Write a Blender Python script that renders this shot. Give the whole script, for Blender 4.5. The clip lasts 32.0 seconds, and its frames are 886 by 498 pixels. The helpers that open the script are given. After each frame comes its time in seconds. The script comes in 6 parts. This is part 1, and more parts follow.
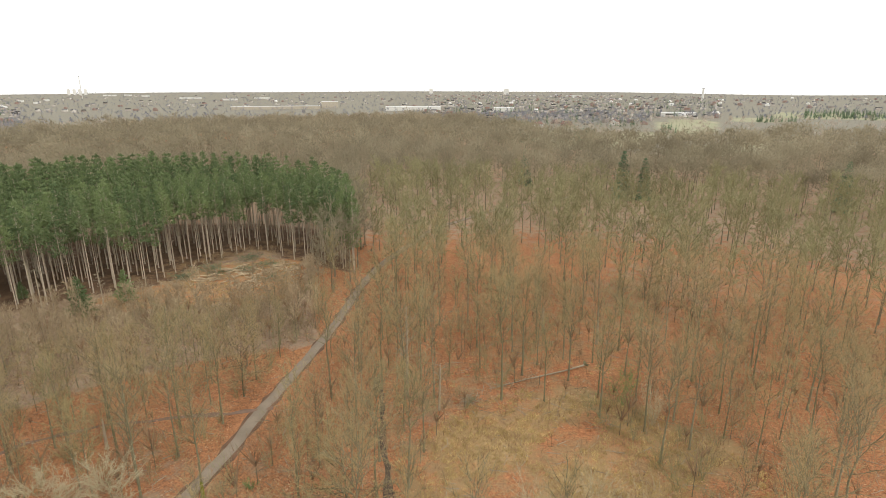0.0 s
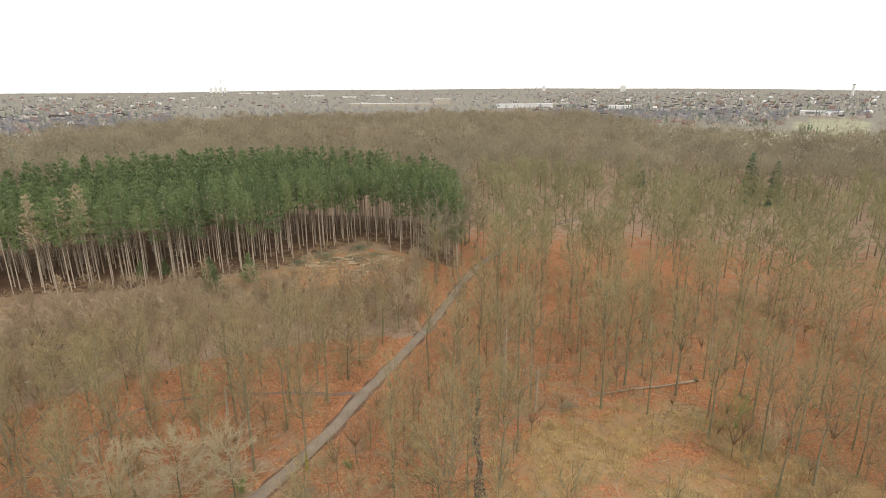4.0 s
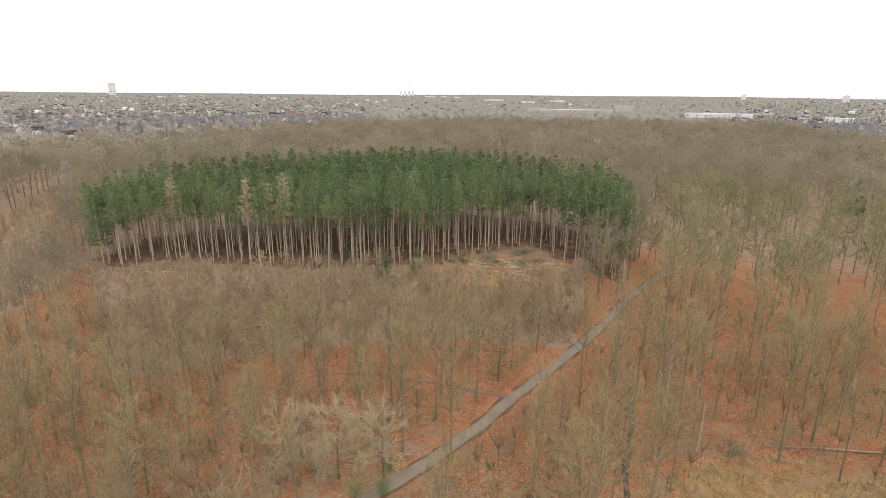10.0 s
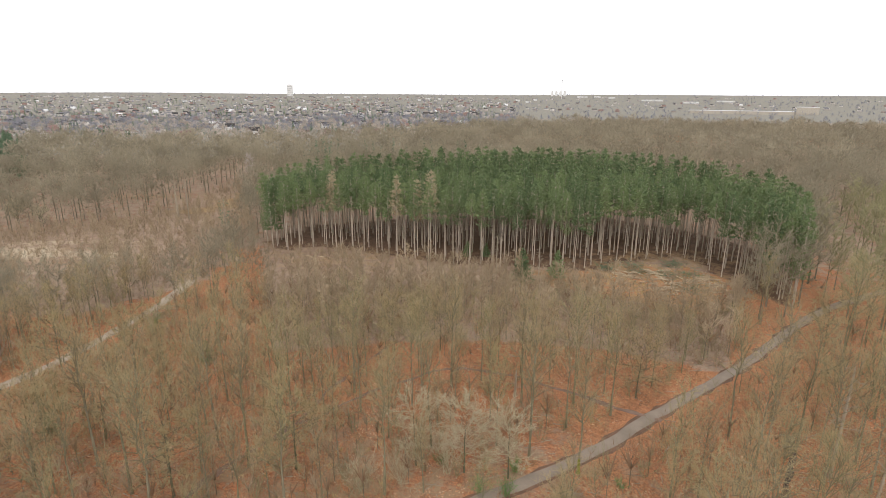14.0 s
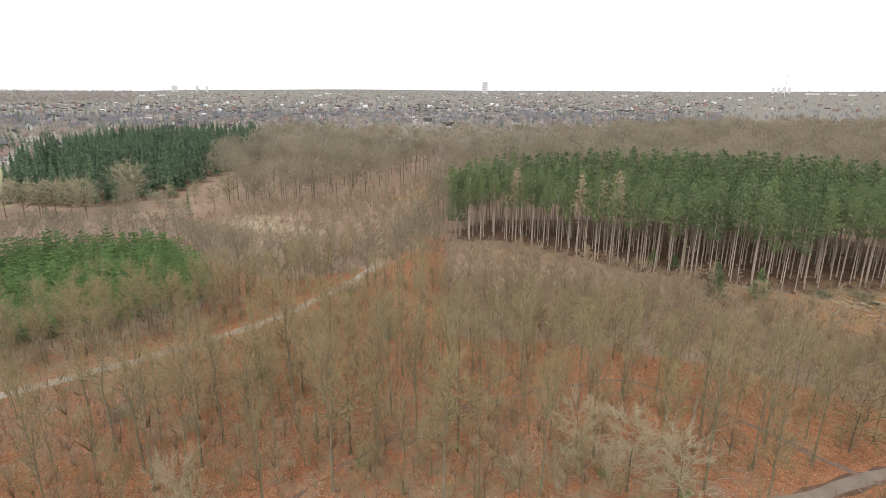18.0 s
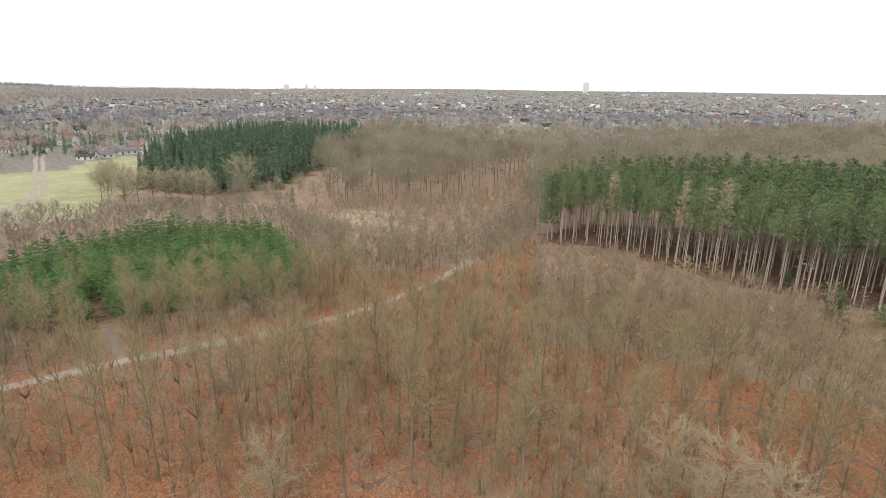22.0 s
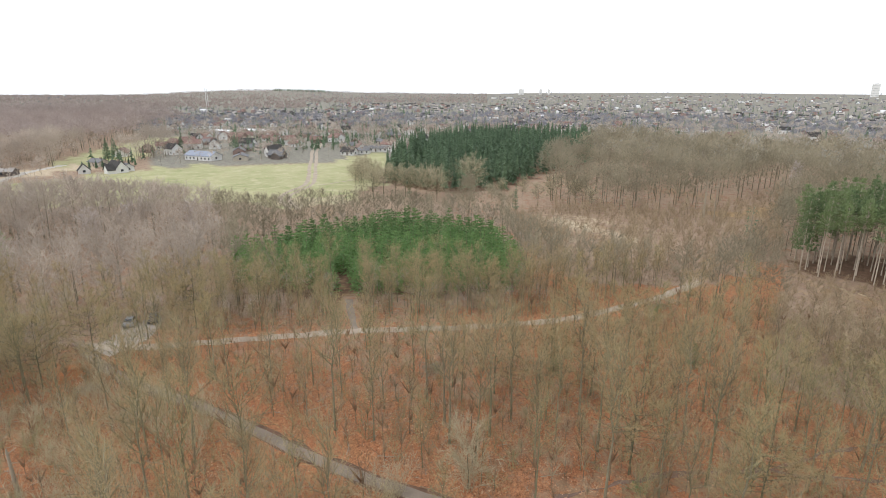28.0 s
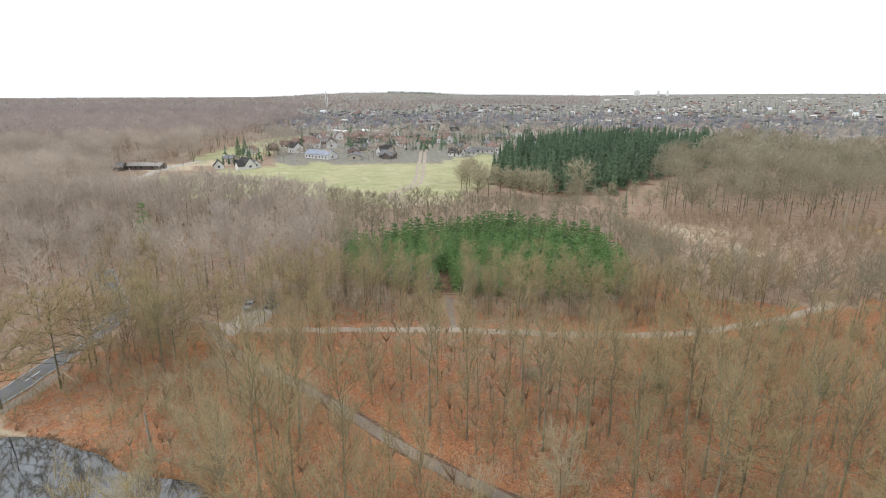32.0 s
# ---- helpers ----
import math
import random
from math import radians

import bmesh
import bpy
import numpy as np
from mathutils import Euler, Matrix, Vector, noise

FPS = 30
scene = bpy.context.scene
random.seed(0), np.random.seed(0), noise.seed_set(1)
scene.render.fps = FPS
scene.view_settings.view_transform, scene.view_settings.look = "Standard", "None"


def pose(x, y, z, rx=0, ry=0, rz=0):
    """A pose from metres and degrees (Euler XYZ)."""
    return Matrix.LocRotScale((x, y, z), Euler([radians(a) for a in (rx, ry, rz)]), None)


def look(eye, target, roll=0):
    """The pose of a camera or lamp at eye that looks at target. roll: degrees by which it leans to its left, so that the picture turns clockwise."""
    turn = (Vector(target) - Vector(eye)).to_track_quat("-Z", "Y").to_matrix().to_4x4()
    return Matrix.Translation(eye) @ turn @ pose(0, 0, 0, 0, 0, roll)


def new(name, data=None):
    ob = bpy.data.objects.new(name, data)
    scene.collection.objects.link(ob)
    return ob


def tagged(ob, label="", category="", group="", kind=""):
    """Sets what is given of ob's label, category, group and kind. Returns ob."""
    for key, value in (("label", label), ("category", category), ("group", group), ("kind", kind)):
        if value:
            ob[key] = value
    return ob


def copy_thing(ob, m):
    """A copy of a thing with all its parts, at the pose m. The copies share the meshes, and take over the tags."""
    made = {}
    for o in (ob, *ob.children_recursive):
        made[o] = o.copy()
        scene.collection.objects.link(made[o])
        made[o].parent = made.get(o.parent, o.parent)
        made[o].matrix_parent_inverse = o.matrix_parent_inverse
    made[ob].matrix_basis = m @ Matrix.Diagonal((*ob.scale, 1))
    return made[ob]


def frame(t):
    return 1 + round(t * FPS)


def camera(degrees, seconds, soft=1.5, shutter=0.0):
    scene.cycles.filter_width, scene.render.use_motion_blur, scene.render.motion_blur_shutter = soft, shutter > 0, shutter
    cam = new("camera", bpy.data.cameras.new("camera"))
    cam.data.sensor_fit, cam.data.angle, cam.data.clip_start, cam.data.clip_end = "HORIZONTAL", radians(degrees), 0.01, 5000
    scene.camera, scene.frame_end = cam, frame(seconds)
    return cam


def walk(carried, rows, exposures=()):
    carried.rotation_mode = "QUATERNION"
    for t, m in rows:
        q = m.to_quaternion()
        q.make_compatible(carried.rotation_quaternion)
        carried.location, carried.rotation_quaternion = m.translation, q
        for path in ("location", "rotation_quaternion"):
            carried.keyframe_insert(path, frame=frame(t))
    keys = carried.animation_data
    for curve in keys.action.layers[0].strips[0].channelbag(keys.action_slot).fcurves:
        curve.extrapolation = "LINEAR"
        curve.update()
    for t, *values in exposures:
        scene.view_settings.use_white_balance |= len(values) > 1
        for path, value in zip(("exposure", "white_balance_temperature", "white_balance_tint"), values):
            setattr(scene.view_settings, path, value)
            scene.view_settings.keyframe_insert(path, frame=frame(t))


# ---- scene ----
cam = camera(77.87, 32.0, soft=0.45)
# seconds, yaw, pitch, roll: the camera hovers 45 m over the wood and turns
PATH = [
    (0.0, -0.88, -16.16, 0.26),
    (0.5, -0.03, -16.40, 0.41),
    (1.0, 1.19, -16.52, 0.49),
    (1.5, 2.10, -16.53, 0.52),
    (2.0, 3.14, -16.52, 0.52),
    (2.5, 4.86, -16.50, 0.52),
    (3.0, 6.74, -16.46, 0.52),
    (3.5, 8.71, -16.41, 0.50),
    (5.5, 14.12, -16.09, 0.25),
    (6.0, 15.79, -16.00, 0.18),
    (6.5, 17.49, -15.97, 0.17),
    (7.0, 19.15, -15.92, 0.16),
    (7.5, 20.76, -15.85, 0.12),
    (8.0, 21.92, -15.80, 0.06),
    (8.5, 23.35, -15.80, -0.03),
    (9.0, 24.96, -15.88, -0.12),
    (9.5, 26.52, -15.86, -0.29),
    (10.0, 28.16, -15.83, -0.43),
    (10.5, 30.04, -15.82, -0.55),
    (11.0, 31.84, -15.80, -0.62),
    (11.5, 33.50, -15.77, -0.63),
    (12.0, 35.20, -15.77, -0.58),
    (12.5, 37.06, -15.82, -0.47),
    (13.0, 39.19, -15.91, -0.35),
    (13.5, 41.27, -15.90, -0.30),
    (15.5, 50.30, -15.97, -0.02),
    (16.0, 53.52, -16.03, 0.01),
    (16.5, 56.70, -16.12, 0.00),
    (17.0, 59.25, -16.22, -0.02),
    (17.5, 60.92, -16.29, -0.08),
    (18.0, 62.44, -16.27, -0.18),
    (18.5, 63.51, -16.18, -0.31),
    (19.0, 64.58, -16.09, -0.45),
    (19.5, 66.44, -16.28, -0.51),
    (20.0, 68.37, -16.42, -0.52),
    (20.5, 69.62, -16.47, -0.51),
    (21.0, 70.75, -16.47, -0.50),
    (21.5, 71.56, -16.42, -0.52),
    (22.0, 72.29, -16.34, -0.55),
    (22.5, 72.78, -16.21, -0.58),
    (23.0, 73.48, -16.04, -0.58),
    (23.5, 73.85, -16.16, -0.45),
    (24.0, 74.36, -16.20, -0.32),
    (24.5, 75.29, -16.16, -0.24),
    (25.0, 77.14, -16.12, -0.21),
    (25.5, 80.04, -16.03, -0.23),
    (26.0, 83.40, -15.92, -0.29),
    (26.5, 87.23, -15.96, -0.28),
    (28.5, 97.35, -16.05, -0.18),
    (29.0, 99.13, -16.02, -0.16),
    (29.5, 100.55, -15.97, -0.15),
    (30.0, 101.90, -15.93, -0.14),
    (30.5, 103.72, -15.90, -0.14),
    (31.0, 104.82, -15.89, -0.12),
    (31.5, 105.65, -15.90, -0.07),
    (32.0, 106.40, -15.90, 0.01),
]
EYE_Z = 45.0
walk(cam, [(t, pose(0, 0, EYE_Z, 90 + p, r, y)) for t, y, p, r in PATH],
     [(0, 0.08, 6800, 8), (9, 0.06, 6550, 13), (19, 0.06, 6250, 13), (26, 0.10, 6150, 11), (32, 0.10, 6000, 9)])

# ---- overcast sky and a weak, wide sun ----
world = bpy.data.worlds.new("overcast_sky")
scene.world = world
world.use_nodes = True
wn, wl = world.node_tree.nodes, world.node_tree.links
sky = wn.new("ShaderNodeTexSky")
sky.sky_type = "NISHITA"
sky.sun_disc = False
sky.sun_elevation, sky.sun_rotation = radians(45), radians(140)
sky.air_density, sky.dust_density = 1.0, 4.0
sky_gain = wn.new("ShaderNodeVectorMath")
sky_gain.operation = "SCALE"
sky_gain.inputs["Scale"].default_value = 0.1
cloud = wn.new("ShaderNodeMix")
cloud.data_type = "RGBA"
cloud.inputs[0].default_value = 0.88
cloud.inputs[7].default_value = (1.28, 1.28, 1.28, 1)
wl.new(sky.outputs[0], sky_gain.inputs[0])
wl.new(sky_gain.outputs[0], cloud.inputs[6])
wl.new(cloud.outputs[2], wn["Background"].inputs[0])
wn["Background"].inputs[1].default_value = 1.0
sun = new("sun", bpy.data.lights.new("sun", "SUN"))
sun.data.energy, sun.data.angle, sun.data.color = 1.2, radians(14), (1.0, 0.96, 0.9)
sun.matrix_world = look((0, 0, 300), (-120 * math.sin(radians(140)), -120 * math.cos(radians(140)), 180))


# ---- materials ----
def ramp_mix(nt, fac, a, b):
    n = nt.nodes.new("ShaderNodeMix")
    n.data_type = "RGBA"
    if isinstance(fac, float):
        n.inputs[0].default_value = fac
    else:
        nt.links.new(fac, n.inputs[0])
    for k, v in ((6, a), (7, b)):
        if isinstance(v, tuple):
            n.inputs[k].default_value = (*v, 1)
        else:
            nt.links.new(v, n.inputs[k])
    return n.outputs[2]


def noise_at(nt, vec, scale, detail=3.0, lo=0.35, hi=0.65, rough=0.55):
    n = nt.nodes.new("ShaderNodeTexNoise")
    n.inputs["Scale"].default_value, n.inputs["Detail"].default_value, n.inputs["Roughness"].default_value = scale, detail, rough
    nt.links.new(vec, n.inputs["Vector"])
    m = nt.nodes.new("ShaderNodeMapRange")
    m.inputs[1].default_value, m.inputs[2].default_value = lo, hi
    nt.links.new(n.outputs[0], m.inputs[0])
    return m.outputs[0]


def base_material(name, rough=0.85, metal=0.0, spec=0.3):
    m = bpy.data.materials.new(name)
    m.use_nodes = True
    b = m.node_tree.nodes["Principled BSDF"]
    b.inputs["Roughness"].default_value, b.inputs["Metallic"].default_value = rough, metal
    b.inputs["Specular IOR Level"].default_value = spec
    return m, m.node_tree, b


def add_bump(nt, b, height, strength, distance):
    n = nt.nodes.new("ShaderNodeBump")
    n.inputs["Strength"].default_value, n.inputs["Distance"].default_value = strength, distance
    nt.links.new(height, n.inputs["Height"])
    nt.links.new(n.outputs[0], b.inputs["Normal"])


def surface(name, a, b, coarse, fine, rough=0.85, vary=0.0, island=0.0, tint=None, bump=0.0, space="Object", spec=0.3, thin=0.0, tone=0.0):
    """Two-scale mottled surface between the colours a and b; vary: by object, island: by loose piece, tone: by tree of a wood, tint: the colour they vary to."""
    m, nt, bs = base_material(name, rough, spec=spec)
    tc = nt.nodes.new("ShaderNodeTexCoord")
    vec = tc.outputs[space]
    f1 = noise_at(nt, vec, coarse)
    f2 = noise_at(nt, vec, fine, 2.0, 0.3, 0.7)
    col = ramp_mix(nt, f1, a, b)
    dark = tuple(c * 0.6 for c in a)
    half = nt.nodes.new("ShaderNodeMath")
    half.operation = "MULTIPLY"
    half.inputs[1].default_value = 0.45
    nt.links.new(f2, half.inputs[0])
    col = ramp_mix(nt, half.outputs[0], col, dark)
    for amount, node, out in ((vary, "ShaderNodeObjectInfo", "Random"), (island, "ShaderNodeNewGeometry", "Random Per Island")):
        if amount:
            r = nt.nodes.new(node)
            mul = nt.nodes.new("ShaderNodeMath")
            mul.operation = "MULTIPLY"
            mul.inputs[1].default_value = amount
            nt.links.new(r.outputs[out], mul.inputs[0])
            col = ramp_mix(nt, mul.outputs[0], col, tint or dark)
    if tone:
        at = nt.nodes.new("ShaderNodeAttribute")
        at.attribute_name = "tone"
        mul = nt.nodes.new("ShaderNodeMath")
        mul.operation = "MULTIPLY"
        mul.inputs[1].default_value = tone
        nt.links.new(at.outputs["Fac"], mul.inputs[0])
        col = ramp_mix(nt, mul.outputs[0], col, tuple(c * 0.45 for c in b))
    nt.links.new(col, bs.inputs["Base Color"])
    if bump:
        add_bump(nt, bs, f2, bump, 0.05)
    if thin:
        tr = nt.nodes.new("ShaderNodeBsdfTranslucent")
        nt.links.new(col, tr.inputs["Color"])
        mix = nt.nodes.new("ShaderNodeMixShader")
        mix.inputs[0].default_value = thin
        nt.links.new(bs.outputs[0], mix.inputs[1])
        nt.links.new(tr.outputs[0], mix.inputs[2])
        nt.links.new(mix.outputs[0], nt.nodes["Material Output"].inputs["Surface"])
    return m


M_BARK = surface("beech_bark", (0.33, 0.295, 0.20), (0.18, 0.158, 0.105), 0.4, 6, vary=0.75, tint=(0.16, 0.155, 0.08), bump=0.4)
M_LIMB = surface("beech_limbs", (0.27, 0.24, 0.155), (0.19, 0.165, 0.105), 0.4, 6, vary=0.7, tint=(0.24, 0.225, 0.115))
M_TWIG = surface("beech_twigs", (0.54, 0.41, 0.235), (0.435, 0.325, 0.18), 0.2, 3, vary=0.8, island=0.3, tint=(0.42, 0.355, 0.185), thin=0.4)
M_OAK_BARK = surface("oak_bark_with_algae", (0.17, 0.16, 0.09), (0.12, 0.11, 0.07), 0.5, 5, bump=0.5)
M_LICHEN = surface("lichen_covered_twigs", (0.64, 0.58, 0.41), (0.52, 0.47, 0.31), 0.3, 3, vary=0.5, island=0.4, tint=(0.46, 0.39, 0.26), thin=0.4)
M_MOSS = surface("moss", (0.26, 0.28, 0.03), (0.16, 0.19, 0.03), 1.5, 12, rough=0.95)
M_PALE = surface("barkless_dead_wood", (0.46, 0.39, 0.29), (0.34, 0.28, 0.20), 0.6, 8, vary=0.4, bump=0.3)
M_WOOD_FAR = surface("grey_brown_branches", (0.46, 0.405, 0.29), (0.37, 0.325, 0.225), 0.012, 0.15, island=0.15, tint=(0.42, 0.375, 0.265), thin=0.5, tone=0.6)
M_WOOD_OLIVE = surface("algae_green_branches", (0.44, 0.40, 0.24), (0.36, 0.335, 0.19), 0.012, 0.15, island=0.5, tint=(0.34, 0.345, 0.16), thin=0.4, tone=0.5)
# distant crowns: the grey-lilac of haze is put into the branch colour
M_WOOD_HAZY = surface("haze_tinted_branches", (0.345, 0.345, 0.385), (0.265, 0.265, 0.30), 0.01, 0.1, island=0.5, tint=(0.25, 0.255, 0.28), thin=0.4, tone=0.3)
M_RIDGE = surface("purple_brown_ridge_wood", (0.53, 0.445, 0.405), (0.42, 0.35, 0.315), 0.004, 0.1, island=0.4, tint=(0.47, 0.40, 0.345), thin=0.4, tone=0.4)
M_WEST = surface("warm_grey_branches", (0.64, 0.55, 0.455), (0.51, 0.435, 0.36), 0.01, 0.1, island=0.25, tint=(0.45, 0.385, 0.325), thin=0.4, tone=0.45)
M_BARK_FAR = surface("grey_brown_trunks", (0.24, 0.205, 0.15), (0.165, 0.14, 0.10), 0.05, 2, island=0.5, tint=(0.16, 0.155, 0.085))
M_PINE_BARK = surface("pine_bark", (0.56, 0.48, 0.385), (0.43, 0.36, 0.28), 0.3, 4, vary=0.6, tint=(0.38, 0.31, 0.24), bump=0.4)
M_NEEDLE = surface("pine_needles", (0.115, 0.175, 0.078), (0.075, 0.12, 0.055), 0.3, 3, rough=0.6, vary=0.85, island=0.5, tint=(0.245, 0.31, 0.135), thin=0.15, tone=0.5)
M_NEEDLE_BROWN = surface("withered_needles", (0.54, 0.45, 0.29), (0.42, 0.34, 0.21), 0.3, 3, island=0.4)
M_FIR = surface("young_fir_needles", (0.15, 0.26, 0.095), (0.10, 0.185, 0.07), 0.05, 2, rough=0.6, vary=0.6, island=0.45, tint=(0.24, 0.37, 0.125), thin=0.3, tone=0.5)
M_SPRUCE = surface("spruce_needles", (0.17, 0.25, 0.15), (0.125, 0.19, 0.115), 0.05, 2, rough=0.6, vary=0.4, island=0.4, tint=(0.21, 0.29, 0.16), thin=0.3, tone=0.55)
M_GRAVEL = surface("gravel", (0.30, 0.245, 0.19), (0.23, 0.188, 0.143), 0.35, 9, rough=0.95, bump=0.4)
M_TRACK = surface("sandy_track", (0.45, 0.375, 0.29), (0.36, 0.295, 0.225), 0.3, 6, rough=0.95, bump=0.4)
M_LAYBY = surface("pale_trodden_gravel", (0.45, 0.40, 0.35), (0.35, 0.31, 0.265), 0.3, 6, rough=0.95, bump=0.3)
M_YARD = surface("pale_yard_gravel", (0.56, 0.52, 0.46), (0.44, 0.41, 0.36), 0.3, 6, rough=0.95)
M_MUD = surface("wet_mud", (0.27, 0.18, 0.135), (0.19, 0.13, 0.10), 0.5, 4, rough=0.9, spec=0.1)
M_DITCH = surface("dark_ditch_water", (0.075, 0.058, 0.045), (0.11, 0.08, 0.055), 0.7, 5, rough=0.7, spec=0.15)
M_VERGE = surface("trodden_dark_verge", (0.21, 0.12, 0.075), (0.12, 0.075, 0.05), 0.5, 4, rough=0.95, bump=0.4)
M_ASPHALT = surface("asphalt", (0.175, 0.172, 0.168), (0.13, 0.128, 0.125), 0.2, 10, rough=0.8)
M_PAINT = surface("road_paint", (0.75, 0.75, 0.74), (0.62, 0.62, 0.6), 1, 12)
M_LOG = surface("cut_logs", (0.64, 0.52, 0.35), (0.42, 0.32, 0.20), 0.6, 5, vary=0.5, tint=(0.30, 0.23, 0.155), bump=0.3)
M_FALLEN = surface("weathered_trunk", (0.42, 0.365, 0.275), (0.30, 0.255, 0.19), 0.6, 6, bump=0.3)
M_CUT = surface("fresh_sawn_wood", (0.62, 0.48, 0.29), (0.52, 0.39, 0.22), 3, 20, vary=0.3)
M_DRY = surface("dry_grass", (0.82, 0.60, 0.30), (0.62, 0.45, 0.19), 0.35, 1.5, island=0.5, tint=(0.56, 0.47, 0.19), tone=0.7)
M_TAN = surface("tan_twigs", (0.56, 0.435, 0.295), (0.45, 0.34, 0.225), 0.1, 1.5, island=0.5, tint=(0.46, 0.40, 0.25), thin=0.35, tone=0.5)
M_LEAVES = surface("loose_beech_leaves", (0.58, 0.25, 0.11), (0.36, 0.14, 0.06), 0.2, 2, island=0.9, tint=(0.62, 0.44, 0.28), thin=0.2)
M_BRAMBLE = surface("dry_bramble", (0.42, 0.27, 0.165), (0.31, 0.19, 0.115), 0.1, 1.5, island=0.7, tint=(0.48, 0.35, 0.215), thin=0.3, tone=0.55)
M_LITTER = surface("beech_leaves", (0.50, 0.22, 0.09), (0.30, 0.12, 0.05), 0.8, 4, bump=0.5)
M_HEATHER = surface("bramble_and_brushwood", (0.45, 0.34, 0.225), (0.36, 0.265, 0.17), 0.1, 1.5, island=0.5, tint=(0.40, 0.33, 0.20), thin=0.3, tone=0.4)


# ---- mesh helpers ----
def mesh_of(name, verts, faces, mats, index=None, smooth=False):
    """A mesh from arrays of vertices and triangles (or quads), quickly."""
    v, f = np.asarray(verts, dtype=np.float32), np.asarray(faces, dtype=np.int32)
    k = f.shape[1]
    me = bpy.data.meshes.new(name)
    me.vertices.add(len(v))
    me.vertices.foreach_set("co", v.ravel())
    me.loops.add(f.size)
    me.loops.foreach_set("vertex_index", f.ravel())
    me.polygons.add(len(f))
    me.polygons.foreach_set("loop_start", np.arange(len(f), dtype=np.int32) * k)
    for m in mats:
        me.materials.append(m)
    if index is not None:
        me.polygons.foreach_set("material_index", np.asarray(index, dtype=np.int32))
    if smooth:
        me.polygons.foreach_set("use_smooth", np.ones(len(f), dtype=bool))
    me.update(calc_edges=True)
    return me


def part(name, me, parent, label=""):
    ob = new(name, me)
    ob.parent = parent
    return tagged(ob, label) if label else ob


def part_bm(name, bm, material, parent, label=""):
    me = bpy.data.meshes.new(name)
    bm.to_mesh(me)
    bm.free()
    me.materials.append(material)
    return part(name, me, parent, label)


def box(bm, x0, y0, z0, x1, y1, z1):
    vs = [bm.verts.new((x, y, z)) for z in (z0, z1) for x, y in ((x0, y0), (x1, y0), (x1, y1), (x0, y1))]
    for q in ((3, 2, 1, 0), (4, 5, 6, 7), (0, 1, 5, 4), (1, 2, 6, 5), (2, 3, 7, 6), (3, 0, 4, 7)):
        bm.faces.new([vs[i] for i in q])
    return vs


def smooth_step(a, b, x):
    t = np.clip((np.asarray(x, dtype=float) - a) / (b - a), 0, 1)
    return t * t * (3 - 2 * t)


def inside(poly, x, y):
    """Which of the points x, y lie in the polygon."""
    x, y = np.asarray(x, dtype=float), np.asarray(y, dtype=float)
    r = np.zeros(x.shape, dtype=bool)
    for (ax, ay), (bx, by) in zip(poly, poly[1:] + poly[:1]):
        c = (ay > y) != (by > y)
        r ^= c & (x < (bx - ax) * (y - ay) / ((by - ay) or 1e-9) + ax)
    return r


def spline(points, step=2.0):
    """A smooth line through the points, as an array with a point about every step metres."""
    p = [Vector((*q, 0)) for q in points]
    p = [p[0] * 2 - p[1]] + p + [p[-1] * 2 - p[-2]]
    out = []
    for i in range(1, len(p) - 2):
        n = max(2, int((p[i + 1] - p[i]).length / step))
        for k in range(n):
            t = k / n
            a, b, c, d = p[i - 1:i + 3]
            q = 0.5 * (2 * b + (c - a) * t + (2 * a - 5 * b + 4 * c - d) * t * t + (3 * b - a - 3 * c + d) * t ** 3)
            out.append((q.x, q.y))
    out.append((p[-2].x, p[-2].y))
    return np.array(out)


def near_line(line, x, y):
    """Distance of points from a line of points."""
    x, y = np.atleast_1d(x), np.atleast_1d(y)
    best = np.full(x.shape, 1e9)
    for px, py in line:
        best = np.minimum(best, (x - px) ** 2 + (y - py) ** 2)
    return np.sqrt(best)


# ---- the plan ----
PATH_MAIN = spline([(60, 236), (41, 223), (25, 210), (10, 192), (0, 180), (-8, 161), (-15, 140), (-18.4, 120), (-20.2, 102), (-22.6, 86.5), (-25.3, 72), (-26.8, 62),
                    (-28.6, 54), (-31, 46), (-35, 36), (-42, 22), (-48, 8), (-52.5, -7), (-56, -17), (-59.5, -25), (-64.5, -35), (-69, -45), (-74, -58), (-80, -68), (-86, -76)])
PATH_WEST = spline([(-85, -74), (-84.5, -68), (-86, -60), (-89.5, -48), (-92.5, -37.5), (-96, -26), (-98, -15), (-100, -5), (-102, 3), (-105, 12), (-109, 20), (-114, 28), (-120, 37), (-127, 45),
                    (-133, 51)])
PATH_FIRS = spline([(-95, -26), (-104, -29), (-116, -33), (-128, -38)])
TRAIL_WET = spline([(-54, 8), (-57, 16), (-59.5, 23), (-61, 31), (-61, 40), (-60, 50), (-56, 62), (-47, 67), (-36, 69), (-24, 71)])
TRAIL_WET_2 = spline([(-61, 34), (-66, 45), (-69.5, 56), (-71, 68), (-68, 80)])
DITCH = spline([(-4.5, 36), (-5.6, 52), (-6.3, 58), (-7.2, 63), (-7.9, 69), (-8.7, 75), (-9.7, 80)])
ROAD = spline([(60, -80), (0, -80), (-50, -85.6), (-57, -87), (-71, -90.6), (-80.5, -94), (-86.8, -99.2), (-92, -105.5), (-98, -113.5), (-107, -125)], 3)
FIELD_TRACK = spline([(-205, -78), (-229, -91), (-262, -92), (-290, -99), (-324, -110), (-370, -124), (-421, -140), (-520, -165)])
